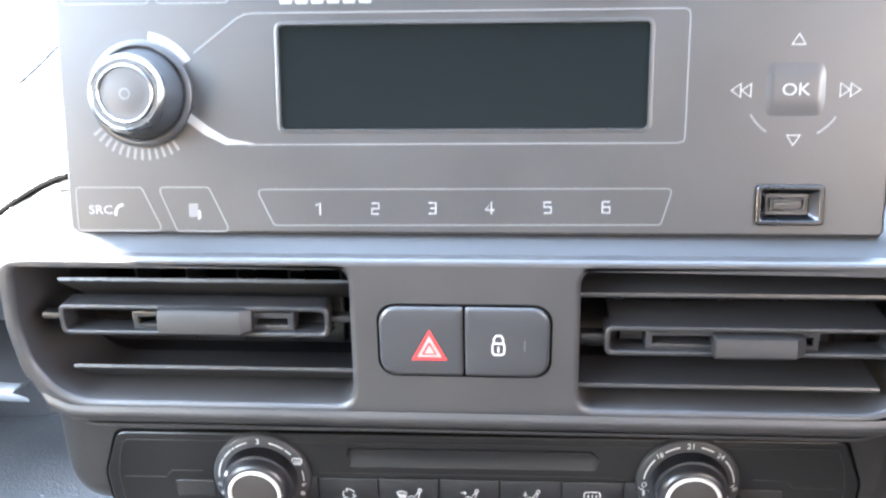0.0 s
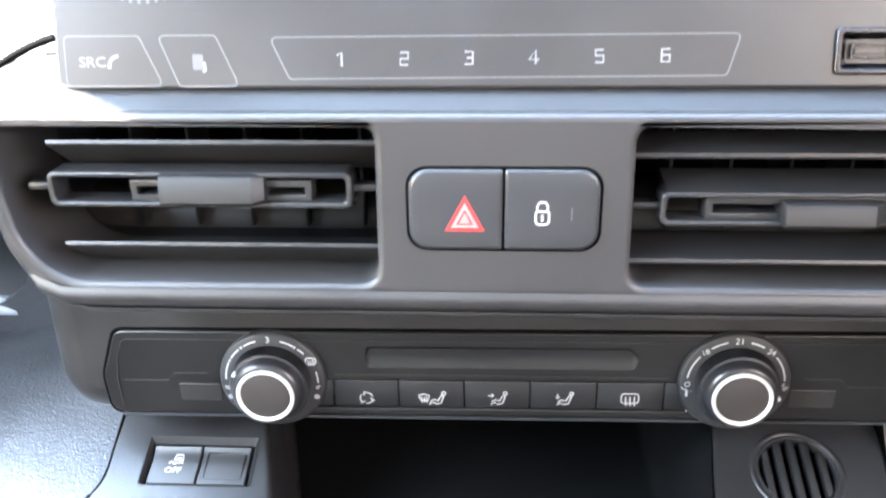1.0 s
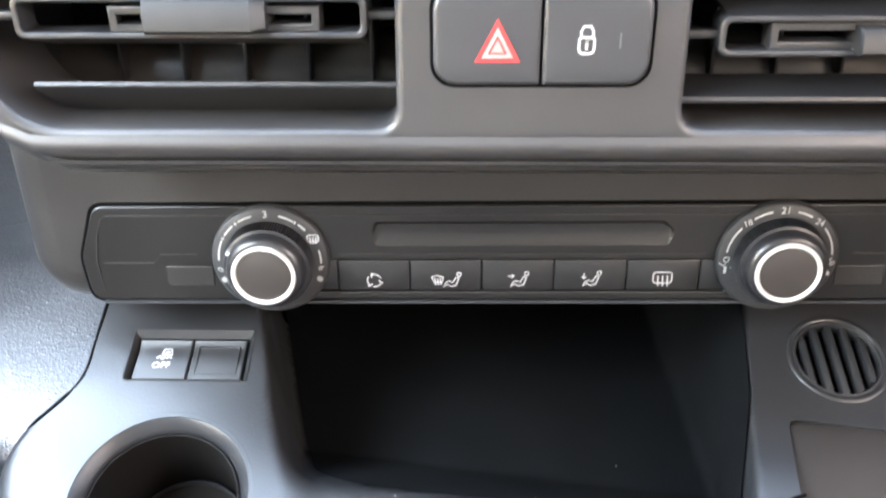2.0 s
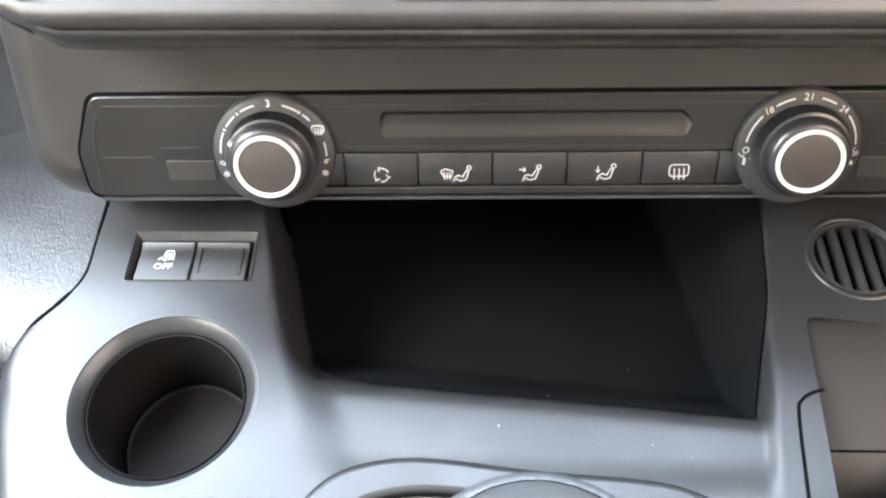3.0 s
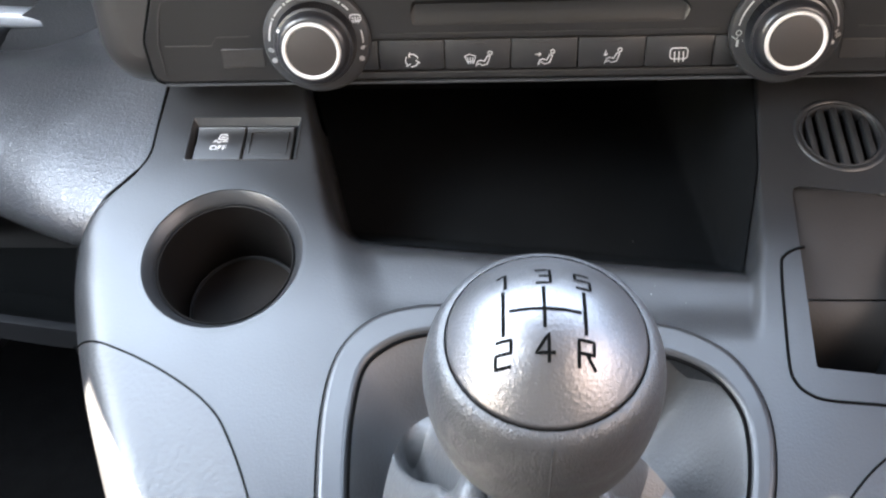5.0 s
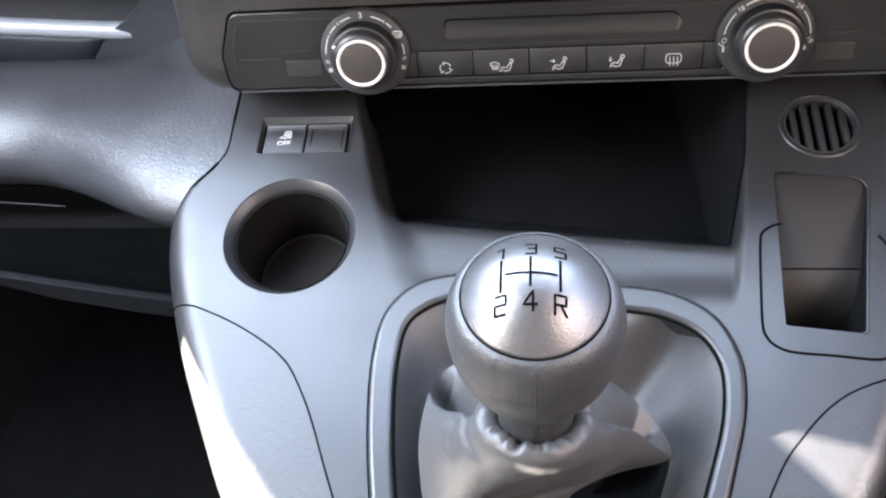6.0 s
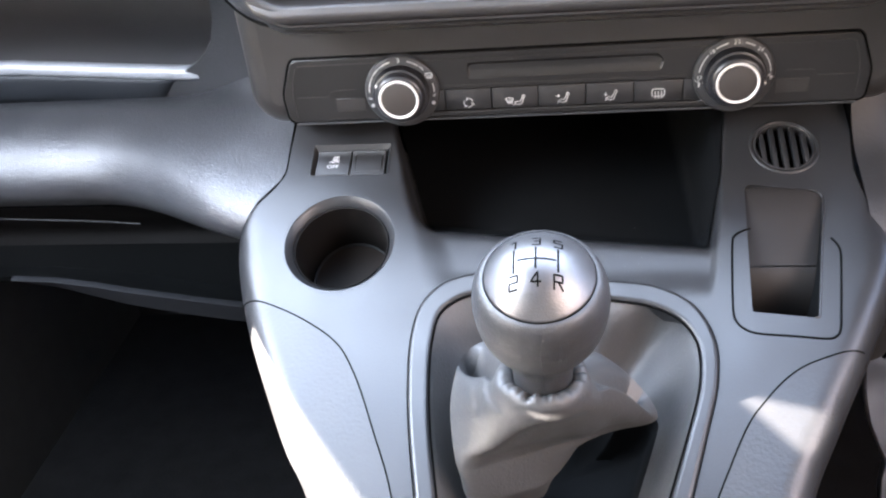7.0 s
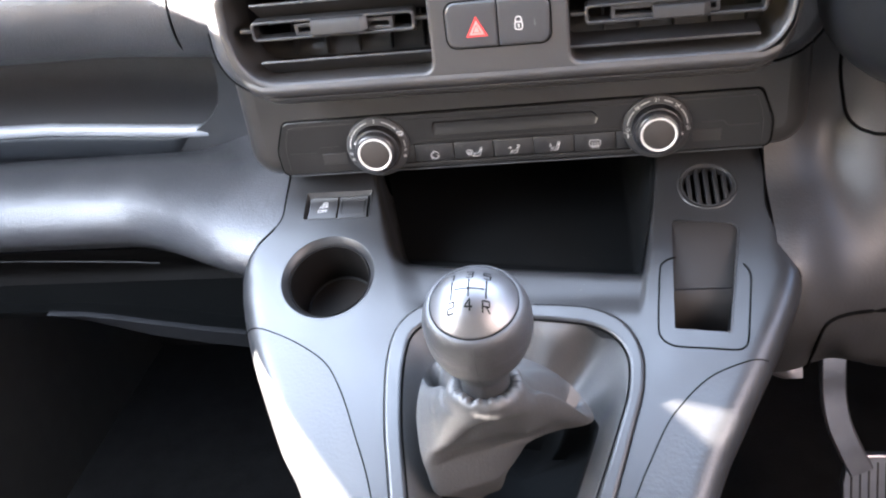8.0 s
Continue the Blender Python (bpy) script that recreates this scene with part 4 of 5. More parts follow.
cyc = []
for a0 in (20, 140, 260):
    cyc.append([(0.0026 * math.cos(radians(a0 + a)), 0.0026 * math.sin(radians(a0 + a))) for a in range(0, 91, 15)])
    e = cyc[-1][-1]
    cyc.append([(e[0] + 0.0009 * math.cos(radians(a0 + 60)), e[1] + 0.0009 * math.sin(radians(a0 + 60))), (e[0] - 0.0002, e[1] - 0.0002), (e[0] + 0.0012 * math.cos(radians(a0 + 250)), e[1] + 0.0012 * math.sin(radians(a0 + 250)))])
for k in range(5):
    x0 = -0.0669 + P5 * k + 0.00025
    x1 = x0 + P5 - 0.0005
    kx, kz = (x0 + x1) / 2, 0.6863 + 0.0002 * k
    key = box("climate_key", x0, x1, 0.6822, 0.6946, -0.004, 0.0010, F_AC, M_KEY, ac, 0.0005, "black climate key with white symbol")
    if k == 0:
        lines = [[(kx + p[0], kz + p[1]) for p in l] for l in cyc]
    elif k == 4:
        lines = screen_icon(kx, kz)
    else:
        lines = seat_icon(kx, kz, k - 1)
    strokes("symbol", lines, 0.00038, F_AC, 0.0010, M_MARK, key)
    box("status_light", kx - 0.0033, kx + 0.0033, 0.6924, 0.6932, 0.0008, 0.00112, F_AC, M_AC, key)
for s in (-1, 1):
    a, b = (-0.0744, -0.0672) if s < 0 else (0.0651, 0.0744)
    box("blank_key", a, b, 0.6822, 0.6946, -0.004, 0.0008, F_AC, M_KEY, ac, 0.0005)


def dial(name, cx, cz, label):
    m = F_AC @ Matrix.Translation((cx, cz, 0))
    d = lathe(name, [(0.0214, 0.0008), (0.0214, 0.0030), (0.0209, 0.0037), (0.0202, 0.0041), (0.0160, 0.0046), (0.0148, 0.0030)], m, M_SCALE, ac, label, 64)
    n = 208
    bm = bmesh.new()
    rows = []
    for r, h, kn in ((0.0162, 0.0028, 0), (0.0163, 0.0050, 1), (0.0158, 0.0098, 1), (0.0152, 0.0103, 0), (0.0143, 0.0106, 0), (0.0138, 0.0134, 0), (0.0130, 0.0147, 0), (0.0120, 0.0152, 0), (0.0108, 0.0152, 0)):
        rows.append([m @ Vector(((r - kn * 0.0008 * (k % 2)) * math.cos(2 * math.pi * k / n), (r - kn * 0.0008 * (k % 2)) * math.sin(2 * math.pi * k / n), h)) for k in range(n)])
    vs = sheet_bm(bm, rows, True)
    bm.faces.new(vs[-1])
    part("grip", bm, M_DIAL, d, "black ribbed grip", 40)
    lathe("bright_ring", [(0.0113, 0.0148), (0.0114, 0.0157), (0.0110, 0.0163), (0.0103, 0.0163), (0.0098, 0.0155)], m, M_CHROME, d, "bright chrome ring", caps=False)
    lathe("cap", [(0.0097, 0.0150), (0.0097, 0.0155), (0.0092, 0.0157), (0.0001, 0.0158)], m, M_DIALFACE, d, "dark dial centre")
    return d, m


def ring_arc(r, a0, a1):
    n = max(2, int(abs(a1 - a0) / 5))
    return [(r * math.cos(radians(a0 + (a1 - a0) * k / n)), r * math.sin(radians(a0 + (a1 - a0) * k / n))) for k in range(n + 1)]


def ring_text(text, a, size, d, m, mat):
    writing("scale_text", text, size, 0.0186 * math.cos(radians(a)), 0.0186 * math.sin(radians(a)), m, 0.00445, mat, d, turn=radians(a - 90) * 0.55)


fan, mf = dial("fan_dial", -0.0908, 0.6960, "black fan dial with printed scale")
strokes("scale", [ring_arc(0.0186, 105, 122), ring_arc(0.0186, 130, 146), ring_arc(0.0186, 153, 178), ring_arc(0.0186, 75, 58), ring_arc(0.0186, 52, 42), ring_arc(0.0186, 14, -2)], 0.00055, mf, 0.0044, M_MARK, fan, "white scale arcs")
for a in (125, 149, 55):
    strokes("scale_dot", [ring_arc(0.0186, a, a + 2)], 0.0010, mf, 0.0044, M_MARK, fan)
box("pointer", -0.0007, 0.0007, 0.0122, 0.0152, 0.0098, 0.0127, mf @ Matrix.Rotation(radians(60), 4, "Z"), M_MARK, fan, 0.0002, "white pointer mark")
ring_text("3", 90, 0.0038, fan, mf, M_MARK)
ring_text("0", 190, 0.0032, fan, mf, M_MARK)
ring_text("6", -8, 0.0032, fan, mf, M_MARK)
strokes("screen_mark", screen_icon(0.0186 * math.cos(radians(29)), 0.0186 * math.sin(radians(29)), 0.0020), 0.00045, mf, 0.0044, M_MARK, fan)
for a in (203, -22):
    fxy = (0.0190 * math.cos(radians(a)), 0.0190 * math.sin(radians(a)))
    strokes("fan_mark", [[(fxy[0] - 0.0011 * math.cos(b), fxy[1] - 0.0011 * math.sin(b)), (fxy[0] + 0.0011 * math.cos(b), fxy[1] + 0.0011 * math.sin(b))] for b in (0.5, 1.55, 2.6)], 0.0008, mf, 0.0044, M_MARK, fan)
temp, mt = dial("temperature_dial", 0.0908, 0.6968, "black temperature dial with printed scale")
strokes("scale", [ring_arc(0.0186, 104, 124), ring_arc(0.0186, 140, 172), ring_arc(0.0186, 77, 60), ring_arc(0.0186, 40, 5)], 0.00055, mt, 0.0044, M_MARK, temp, "white scale arcs")
box("pointer", -0.0007, 0.0007, 0.0122, 0.0152, 0.0098, 0.0127, mt @ Matrix.Rotation(radians(-97), 4, "Z"), M_MARK, temp, 0.0002, "white pointer mark")
ring_text("21", 90, 0.0036, temp, mt, M_MARK)
ring_text("18", 132, 0.0032, temp, mt, M_MARK)
ring_text("24", 49, 0.0032, temp, mt, M_MARK)
ring_text("LO", 183, 0.0032, temp, mt, M_MARK)
ring_text("HI", -4, 0.0032, temp, mt, M_MARK)
strokes("thermometer", [[(-0.0182, -0.0058), (-0.0182, -0.0030)], [(-0.0164, -0.0036), (-0.0160, -0.0034)]], 0.0009, mt, 0.0044, M_MARK, temp)

# ---------------------------------------------------------------- centre console
def table(pts, n=10):
    q = smooth_line(pts, n)
    return [p[0] for p in q], [p[1] for p in q]


EDGE_L = table([(-0.06, -0.100), (0.05, -0.106), (0.117, -0.1255), (0.148, -0.1450), (0.180, -0.1625), (0.206, -0.1755), (0.232, -0.1860), (0.250, -0.1910), (0.2605, -0.1912), (0.271, -0.1860), (0.283, -0.1755), (0.294, -0.1685), (0.31, -0.1680), (0.34, -0.1685), (0.42, -0.1685)])
EDGE_R = table([(-0.06, 0.078), (0.05, 0.084), (0.1227, 0.1095), (0.160, 0.1296), (0.1945, 0.1502), (0.225, 0.1667), (0.243, 0.1740), (0.252, 0.1735), (0.2688, 0.1645), (0.285, 0.1590), (0.314, 0.1615), (0.34, 0.1615), (0.42, 0.1615)])


def plane_z(y):
    if y >= 0.1:
        return 0.625 + 0.47 * (y - 0.2495)
    return 0.5547 + 0.47 * ((y - 0.1) + (y - 0.1) ** 2 / 0.32)


def tray_z(x, y):
    """The sunk middle: a crest, then a floor that falls away under the climate unit."""
    crest = 0.2515 - 0.08 * x
    a = plane_z(y) - 0.0030 * ramp01((y - 0.215) / 0.02)
    z0 = plane_z(crest) - 0.0030
    b = z0 - 0.62 * (y - crest) + 1.6 * (y - crest) ** 2 if y > crest else z0 - 0.62 * (y - crest)
    b = max(b, 0.6005)
    k = 0.0045
    h = max(0.0, min(1.0, 0.5 + 0.5 * (b - a) / k))
    return b * (1 - h) + a * h - k * h * (1 - h)


def top_z(x, y):
    p = plane_z(y)
    if y > 0.205:
        xl, xr = -0.0815 - 0.27 * (y - 0.2495), 0.0825 + 0.15 * (y - 0.2495)
        steep = ramp01((y - 0.235) / 0.040)
        w = ramp01((x - xl + 0.003) / (0.022 - 0.010 * steep)) * ramp01((xr - x) / max(xr - 0.0765, 0.005))
        p = p + (tray_z(x, y) - p) * w
    return p


def edge_drop(x, y):
    xl, xr = np.interp(y, *EDGE_L), np.interp(y, *EDGE_R)
    r = 0.0135 * (1 - ramp01((y - 0.250) / 0.030)) + 0.0008
    d = min(x - xl, xr - x)
    if d >= r:
        return 0.0
    return r - math.sqrt(max(r * r - (r - max(d, 0)) ** 2, 0))


def console_z(x, y):
    return top_z(x, y) - edge_drop(x, y)


def console_solid():
    ys = [-0.06 + 0.02 * i for i in range(8)] + [0.10 + 0.005 * i for i in range(21)] + [0.204 + 0.0022 * i for i in range(66)] + [0.352 + 0.008 * i for i in range(8)]
    ss = [0, 0.002, 0.006, 0.013, 0.022, 0.034, 0.048] + [0.06 + 0.88 * i / 290 for i in range(291)] + [0.952, 0.966, 0.978, 0.987, 0.994, 0.998, 1]
    bm = bmesh.new()
    rows = []
    for y in ys:
        xl, xr = float(np.interp(y, *EDGE_L)), float(np.interp(y, *EDGE_R))
        top = [Vector((xl + (xr - xl) * s, y, console_z(xl + (xr - xl) * s, y))) for s in ss]
        low = [Vector((xr - 0.050, y, 0.48)), Vector((xr - 0.060, y, 0.02)), Vector((xl + 0.040, y, 0.02)), Vector((xl + 0.030, y, 0.48))]
        rows.append(top + low)
    vs = sheet_bm(bm, rows, True)
    bm.faces.new(vs[0])
    bm.faces.new(list(reversed(vs[-1])))
    bmesh.ops.recalc_face_normals(bm, faces=bm.faces)
    mesh = bpy.data.meshes.new("console")
    bm.to_mesh(mesh)
    bm.free()
    return mesh


def closed_line(pts, n=6):
    """A smooth closed outline through points."""
    p = [Vector(q) for q in pts]
    c, out = len(p), []
    for i in range(c):
        a, b, d, e = p[i - 1], p[i], p[(i + 1) % c], p[(i + 2) % c]
        for k in range(n):
            t = k / n
            out.append(tuple(0.5 * (2 * b + (d - a) * t + (2 * a - 5 * b + 4 * d - e) * t * t + (3 * b - a - 3 * d + e) * t ** 3)))
    return out


def vy(y):
    return (y - 0.2495) * 1.105


RING_OUT = [(u, vy(y)) for u, y in ((-0.0600, 0.066), (-0.0672, 0.085), (-0.0725, 0.117), (-0.0785, 0.150), (-0.0812, 0.176), (-0.0812, 0.196), (-0.0776, 0.2117), (-0.0685, 0.2228), (-0.0550, 0.2284), (-0.0350, 0.2300), (0.0, 0.2265), (0.0300, 0.2245), (0.0470, 0.2218), (0.0620, 0.2145), (0.0705, 0.2040), (0.0745, 0.1900), (0.0728, 0.172), (0.0665, 0.152), (0.0560, 0.1212), (0.0450, 0.090), (0.0360, 0.066), (0.020, 0.055), (-0.012, 0.052), (-0.045, 0.055))]
RING_IN = [(u, vy(y)) for u, y in ((-0.0500, 0.074), (-0.0570, 0.090), (-0.0620, 0.117), (-0.0680, 0.150), (-0.0703, 0.176), (-0.0700, 0.193), (-0.0672, 0.2065), (-0.0590, 0.2140), (-0.0480, 0.2180), (-0.0320, 0.2192), (0.0, 0.2165), (0.0290, 0.2135), (0.0440, 0.2108), (0.0560, 0.2050), (0.0632, 0.1965), (0.0658, 0.1860), (0.0640, 0.170), (0.0580, 0.152), (0.0462, 0.1212), (0.0360, 0.095), (0.0270, 0.076), (0.014, 0.066), (-0.012, 0.064), (-0.038, 0.066))]
CUP = (-0.1282, 0.0)
GRILLE = (0.1240, 0.0605)
SLOT = rounded([(0.0990, 0.0345), (0.0940, -0.0455), (0.1262, -0.0490), (0.1405, 0.0290)], [0.0045, 0.0015, 0.002, 0.007], 4)


def carve(mesh, cutters):
    ob = new("tmp_console", mesh)
    tools = []
    for k, (outline, d0, d1) in enumerate(cutters):
        c = plate(f"cut", [outline], d0, d1, F_CON, None, None, 0.0)
        bmt = bmesh.new()
        bmt.from_mesh(c.data)
        bmesh.ops.remove_doubles(bmt, verts=bmt.verts, dist=1e-6)
        bmesh.ops.recalc_face_normals(bmt, faces=bmt.faces)
        bmt.to_mesh(c.data)
        bmt.free()
        mod = ob.modifiers.new(f"cut{k}", "BOOLEAN")
        mod.operation, mod.object, mod.solver = "DIFFERENCE", c, "EXACT"
        tools.append(c)
    dg = bpy.context.evaluated_depsgraph_get()
    out = bpy.data.meshes.new_from_object(ob.evaluated_get(dg))
    for o in [ob] + tools:
        bpy.data.objects.remove(o)
    return out


console = thing("centre_console", "grey plastic centre console with cup holder and tray", "centre console", at=(0, 0.2, 0.6))
body = carve(console_solid(), [(disc(*CUP, 0.0322, 64), -0.047, 0.02), (disc(*GRILLE, 0.0166, 48), -0.008, 0.02), (SLOT, -0.034, 0.02),
                               (rr(-0.1523, -0.1047, 0.0477, 0.0703, 0.0008, 2), -0.010, 0.02), (closed_line(RING_IN, 3), -0.30, 0.03)])
shell_ob = hang("body", body, M_CONSOLE, console, "grey satin console moulding with grained sides", 40)
SEAM_L = [(-0.1845, 0.2240), (-0.1790, 0.2190), (-0.1670, 0.2145), (-0.1544, 0.2100), (-0.1440, 0.2055), (-0.1336, 0.2000), (-0.1250, 0.1945), (-0.1178, 0.1879), (-0.1105, 0.1770), (-0.1041, 0.1650), (-0.0960, 0.1470), (-0.0885, 0.1306), (-0.0838, 0.1178), (-0.078, 0.100), (-0.07, 0.07)]
SEAM_R = [(0.1455, 0.1917), (0.1340, 0.1882), (0.1198, 0.1834), (0.1110, 0.1790), (0.1023, 0.1725), (0.0937, 0.1640), (0.0870, 0.1565), (0.0806, 0.1464), (0.0740, 0.1340), (0.0676, 0.1216), (0.058, 0.10), (0.05, 0.075)]
shell_ob.data.materials.append(M_SIDE)
for f in shell_ob.data.polygons:                     # the sides below the seams are grained
    fx, fy = f.center.x, f.center.y + 0.2
    if fy < 0.224 and fx < np.interp(fy, [q[1] for q in reversed(SEAM_L)], [q[0] for q in reversed(SEAM_L)]):
        f.material_index = 1
    if fy < 0.1917 and fx > np.interp(fy, [q[1] for q in reversed(SEAM_R)], [q[0] for q in reversed(SEAM_R)]):
        f.material_index = 1


def con(u, v, up=0.0):
    """A point on the console's sloping top, in its own plan."""
    y = 0.2495 + v / 1.105
    return (u, y, console_z(u, y) + up)


def seam(pts, r, name="seam", n=8):
    tube(name, [[(p[0], p[1], console_z(p[0], p[1]) + 0.00005) for p in smooth_line(pts, n)]], r, M_GAP, console, "dark panel seam")


seam(SEAM_L, 0.00042)
seam(SEAM_R, 0.00042)
seam([(-0.1680, 0.3350), (-0.1680, 0.3100), (-0.1682, 0.2960), (-0.1725, 0.2865), (-0.1800, 0.2775), (-0.1862, 0.2712), (-0.1905, 0.2635), (-0.1912, 0.2550)], 0.0008)
seam([(0.1612, 0.3350), (0.1612, 0.3141), (0.1592, 0.2950), (0.1592, 0.2850), (0.1640, 0.2690), (0.1700, 0.2560), (0.1738, 0.2457)], 0.0006)

# tray walls' upper edges and the back of the tray, blackened for its shade
box("tray_back", -0.16, 0.14, 0.56, 0.70, -0.185, -0.175, F_AC, M_SHADE, console)
# a trace of dust in the tray
rng = random.Random(5)
bm = bmesh.new()
for k in range(70):
    x, y = rng.uniform(-0.06, 0.07), rng.uniform(0.23, 0.33)
    z = console_z(x, y)
    s = rng.choice((0.00010, 0.00012, 0.00016, 0.00022))
    c = Vector((x, y, z + s * 0.6))
    v = [bm.verts.new(c + Vector(d) * s) for d in ((1.3, 0, 0), (-1, 0.4, 0), (0, 1.2, 0.1), (0, -1, 0), (0, 0, 0.8))]
    for f in ((0, 2, 4), (2, 1, 4), (1, 3, 4), (3, 0, 4)):
        bm.faces.new([v[i] for i in f])
for x, y, s in ((0.0418, 0.2985, 0.00055), (0.006, 0.262, 0.0005), (-0.012, 0.243, 0.0004)):
    c = Vector((x, y, console_z(x, y) + s * 0.5))
    v = [bm.verts.new(c + Vector(d) * s) for d in ((1.3, 0, 0), (-1, 0.4, 0), (0, 1.2, 0.1), (0, -1, 0), (0, 0, 0.8))]
    for f in ((0, 2, 4), (2, 1, 4), (1, 3, 4), (3, 0, 4)):
        bm.faces.new([v[i] for i in f])
dust = part("dust", bm, M_MARK, None, "", 0)
tagged(dust, "pale dust specks lying in the console tray", "dust", kind="stuff")

# black insert for the tray's shade: floor and walls, running on under the climate unit
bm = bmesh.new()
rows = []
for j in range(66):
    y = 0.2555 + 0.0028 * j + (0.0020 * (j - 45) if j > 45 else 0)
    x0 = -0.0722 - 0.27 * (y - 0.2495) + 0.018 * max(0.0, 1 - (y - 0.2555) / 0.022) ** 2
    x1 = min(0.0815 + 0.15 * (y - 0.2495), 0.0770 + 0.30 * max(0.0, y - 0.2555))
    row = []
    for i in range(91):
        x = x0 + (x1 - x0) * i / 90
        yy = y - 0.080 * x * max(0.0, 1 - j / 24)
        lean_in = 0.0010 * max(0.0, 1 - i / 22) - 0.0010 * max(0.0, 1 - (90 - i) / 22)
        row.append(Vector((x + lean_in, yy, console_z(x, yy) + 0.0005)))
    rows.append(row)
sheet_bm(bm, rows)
part("tray_shade_insert", bm, M_SHADE, console, "matt black tray insert that also stands for deep shade", 60)

# cup holder
FC = F_CON @ Matrix.Translation((CUP[0], CUP[1], 0))
cup = lathe("cup_holder", [(0.0348, -0.0004), (0.0343, -0.0001), (0.0335, 0.0001), (0.0326, -0.0002), (0.0316, -0.0010), (0.0303, -0.0023), (0.0290, -0.0040), (0.0284, -0.0049), (0.0280, -0.0062)], FC, M_CONSOLE, console, "round cup holder with broad chamfered rim", 80, False, 60)
lathe("rim_gap", [(0.0284, -0.0056), (0.0270, -0.0058)], FC, M_GAP, cup, "dark gap inside the rim", 72, False)
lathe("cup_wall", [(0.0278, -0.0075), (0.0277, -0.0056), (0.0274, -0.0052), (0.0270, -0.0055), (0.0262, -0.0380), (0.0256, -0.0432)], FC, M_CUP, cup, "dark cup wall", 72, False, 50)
lathe("cup_floor", [(0.0258, -0.0430), (0.0247, -0.0414), (0.0241, -0.0414), (0.0236, -0.0424), (0.0001, -0.0426)], FC, M_CUPFLOOR, cup, "brownish cup floor", 72, False, 40)
lathe("floor_ring", [(0.0249, -0.0416), (0.0246, -0.0408), (0.0241, -0.0406), (0.0237, -0.0410), (0.0235, -0.0422)], FC, M_LEDGE, cup, "pale raised ring round the cup floor", 72, False, 40)

# two rocker switches
bm = bmesh.new()
sheet_bm(bm, [[F_CON @ Vector((p[0], p[1], d)) for p in q] for q, d in ((rr(-0.1530, -0.1040, 0.0472, 0.0710, 0.0010, 3), 0.0002), (rr(-0.1526, -0.1044, 0.0474, 0.0706, 0.0009, 3), 0.0004), (rr(-0.1510, -0.1064, 0.0481, 0.0681, 0.0006, 3), -0.0026), (rr(-0.1508, -0.1066, 0.0483, 0.0679, 0.0006, 3), -0.010))], True)
part("switch_frame", bm, M_CONSOLE, console, "bevelled recess round the switches")
plate("switch_gap", [rr(-0.153, -0.104, 0.047, 0.0708, 0.001, 2)], -0.011, -0.0085, F_CON, M_GAP, console)


def rocker(name, u0, u1, label):
    t = thing(name, label, "switch", "console switches", at=con((u0 + u1) / 2, 0.0577))
    bm = bmesh.new()
    prof = [(0.0488, -0.009), (0.0488, -0.0022), (0.0492, -0.0015), (0.0500, -0.0013), (0.0620, -0.0021), (0.0656, -0.0014), (0.0662, -0.0010), (0.0668, -0.0018), (0.0669, -0.009)]
    vs = sheet_bm(bm, [[F_CON @ Vector((u, p[0], p[1] - e)) for p in prof] for u, e in ((u0, 0.0006), (u0 + 0.0005, 0.0), (u1 - 0.0005, 0.0), (u1, 0.0006))], False)
    bm.faces.new([v for v in vs[0]])
    bm.faces.new([v for v in vs[-1]])
    part("cap", bm, M_KEY, t, "", 40)
    return t


esp = rocker("traction_switch", -0.1502, -0.1290, "dark grey traction control switch with white symbol")
blank = rocker("blank_switch", -0.1284, -0.1072, "dark grey blank switch beside the traction switch")
plate("window", [rr(-0.1262, -0.1094, 0.0512, 0.0640, 0.0006, 3), rr(-0.1257, -0.1099, 0.0517, 0.0635, 0.0005, 3)], -0.0030, -0.00125, F_CON, M_KEY, blank, 0.0002, "raised frame on the blank switch")
ex, ev = -0.1392, 0.0592
strokes("symbol", [[(ex - 0.0010, ev + 0.0008), (ex - 0.0004, ev + 0.0034), (ex + 0.0024, ev + 0.0034), (ex + 0.0030, ev + 0.0008), (ex - 0.0010, ev + 0.0008)], [(ex + 0.0000, ev + 0.0020), (ex + 0.0022, ev + 0.0020)],
                   smooth_line([(ex - 0.0030, ev - 0.0008), (ex - 0.0018, ev + 0.0002), (ex - 0.0008, ev - 0.0010), (ex + 0.0004, ev - 0.0002)], 3), smooth_line([(ex + 0.0010, ev - 0.0008), (ex + 0.0020, ev + 0.0001), (ex + 0.0030, ev - 0.0008)], 3)], 0.00052, F_CON, -0.0017, M_MARK, esp)
writing("off_text", "OFF", 0.0038, ex - 0.0006, ev - 0.0040, F_CON, -0.0017, M_MARK, esp, sx=1.1)

# round speaker-like air grille
gr = thing("round_grille", "round black air grille with upright bars", "grille", at=con(*GRILLE))
FG = F_CON @ Matrix.Translation((GRILLE[0], GRILLE[1], 0))
lathe("halo", [(0.0196, -0.0003), (0.0192, 0.0003), (0.0184, 0.0005), (0.0175, 0.0003), (0.0169, -0.0001), (0.0166, -0.0020)], FG, M_CONSOLE, gr, "soft raised surround", 56, False, 60)
lathe("rim", [(0.0168, -0.0010), (0.0166, 0.0002), (0.0160, 0.0004), (0.0154, -0.0004), (0.0153, -0.0050)], FG, M_GRILLE, gr, "dark rim", 56, False, 60)
lathe("well", [(0.0165, -0.0070), (0.0001, -0.0076)], FG, M_GAP, gr, "", 40, False)
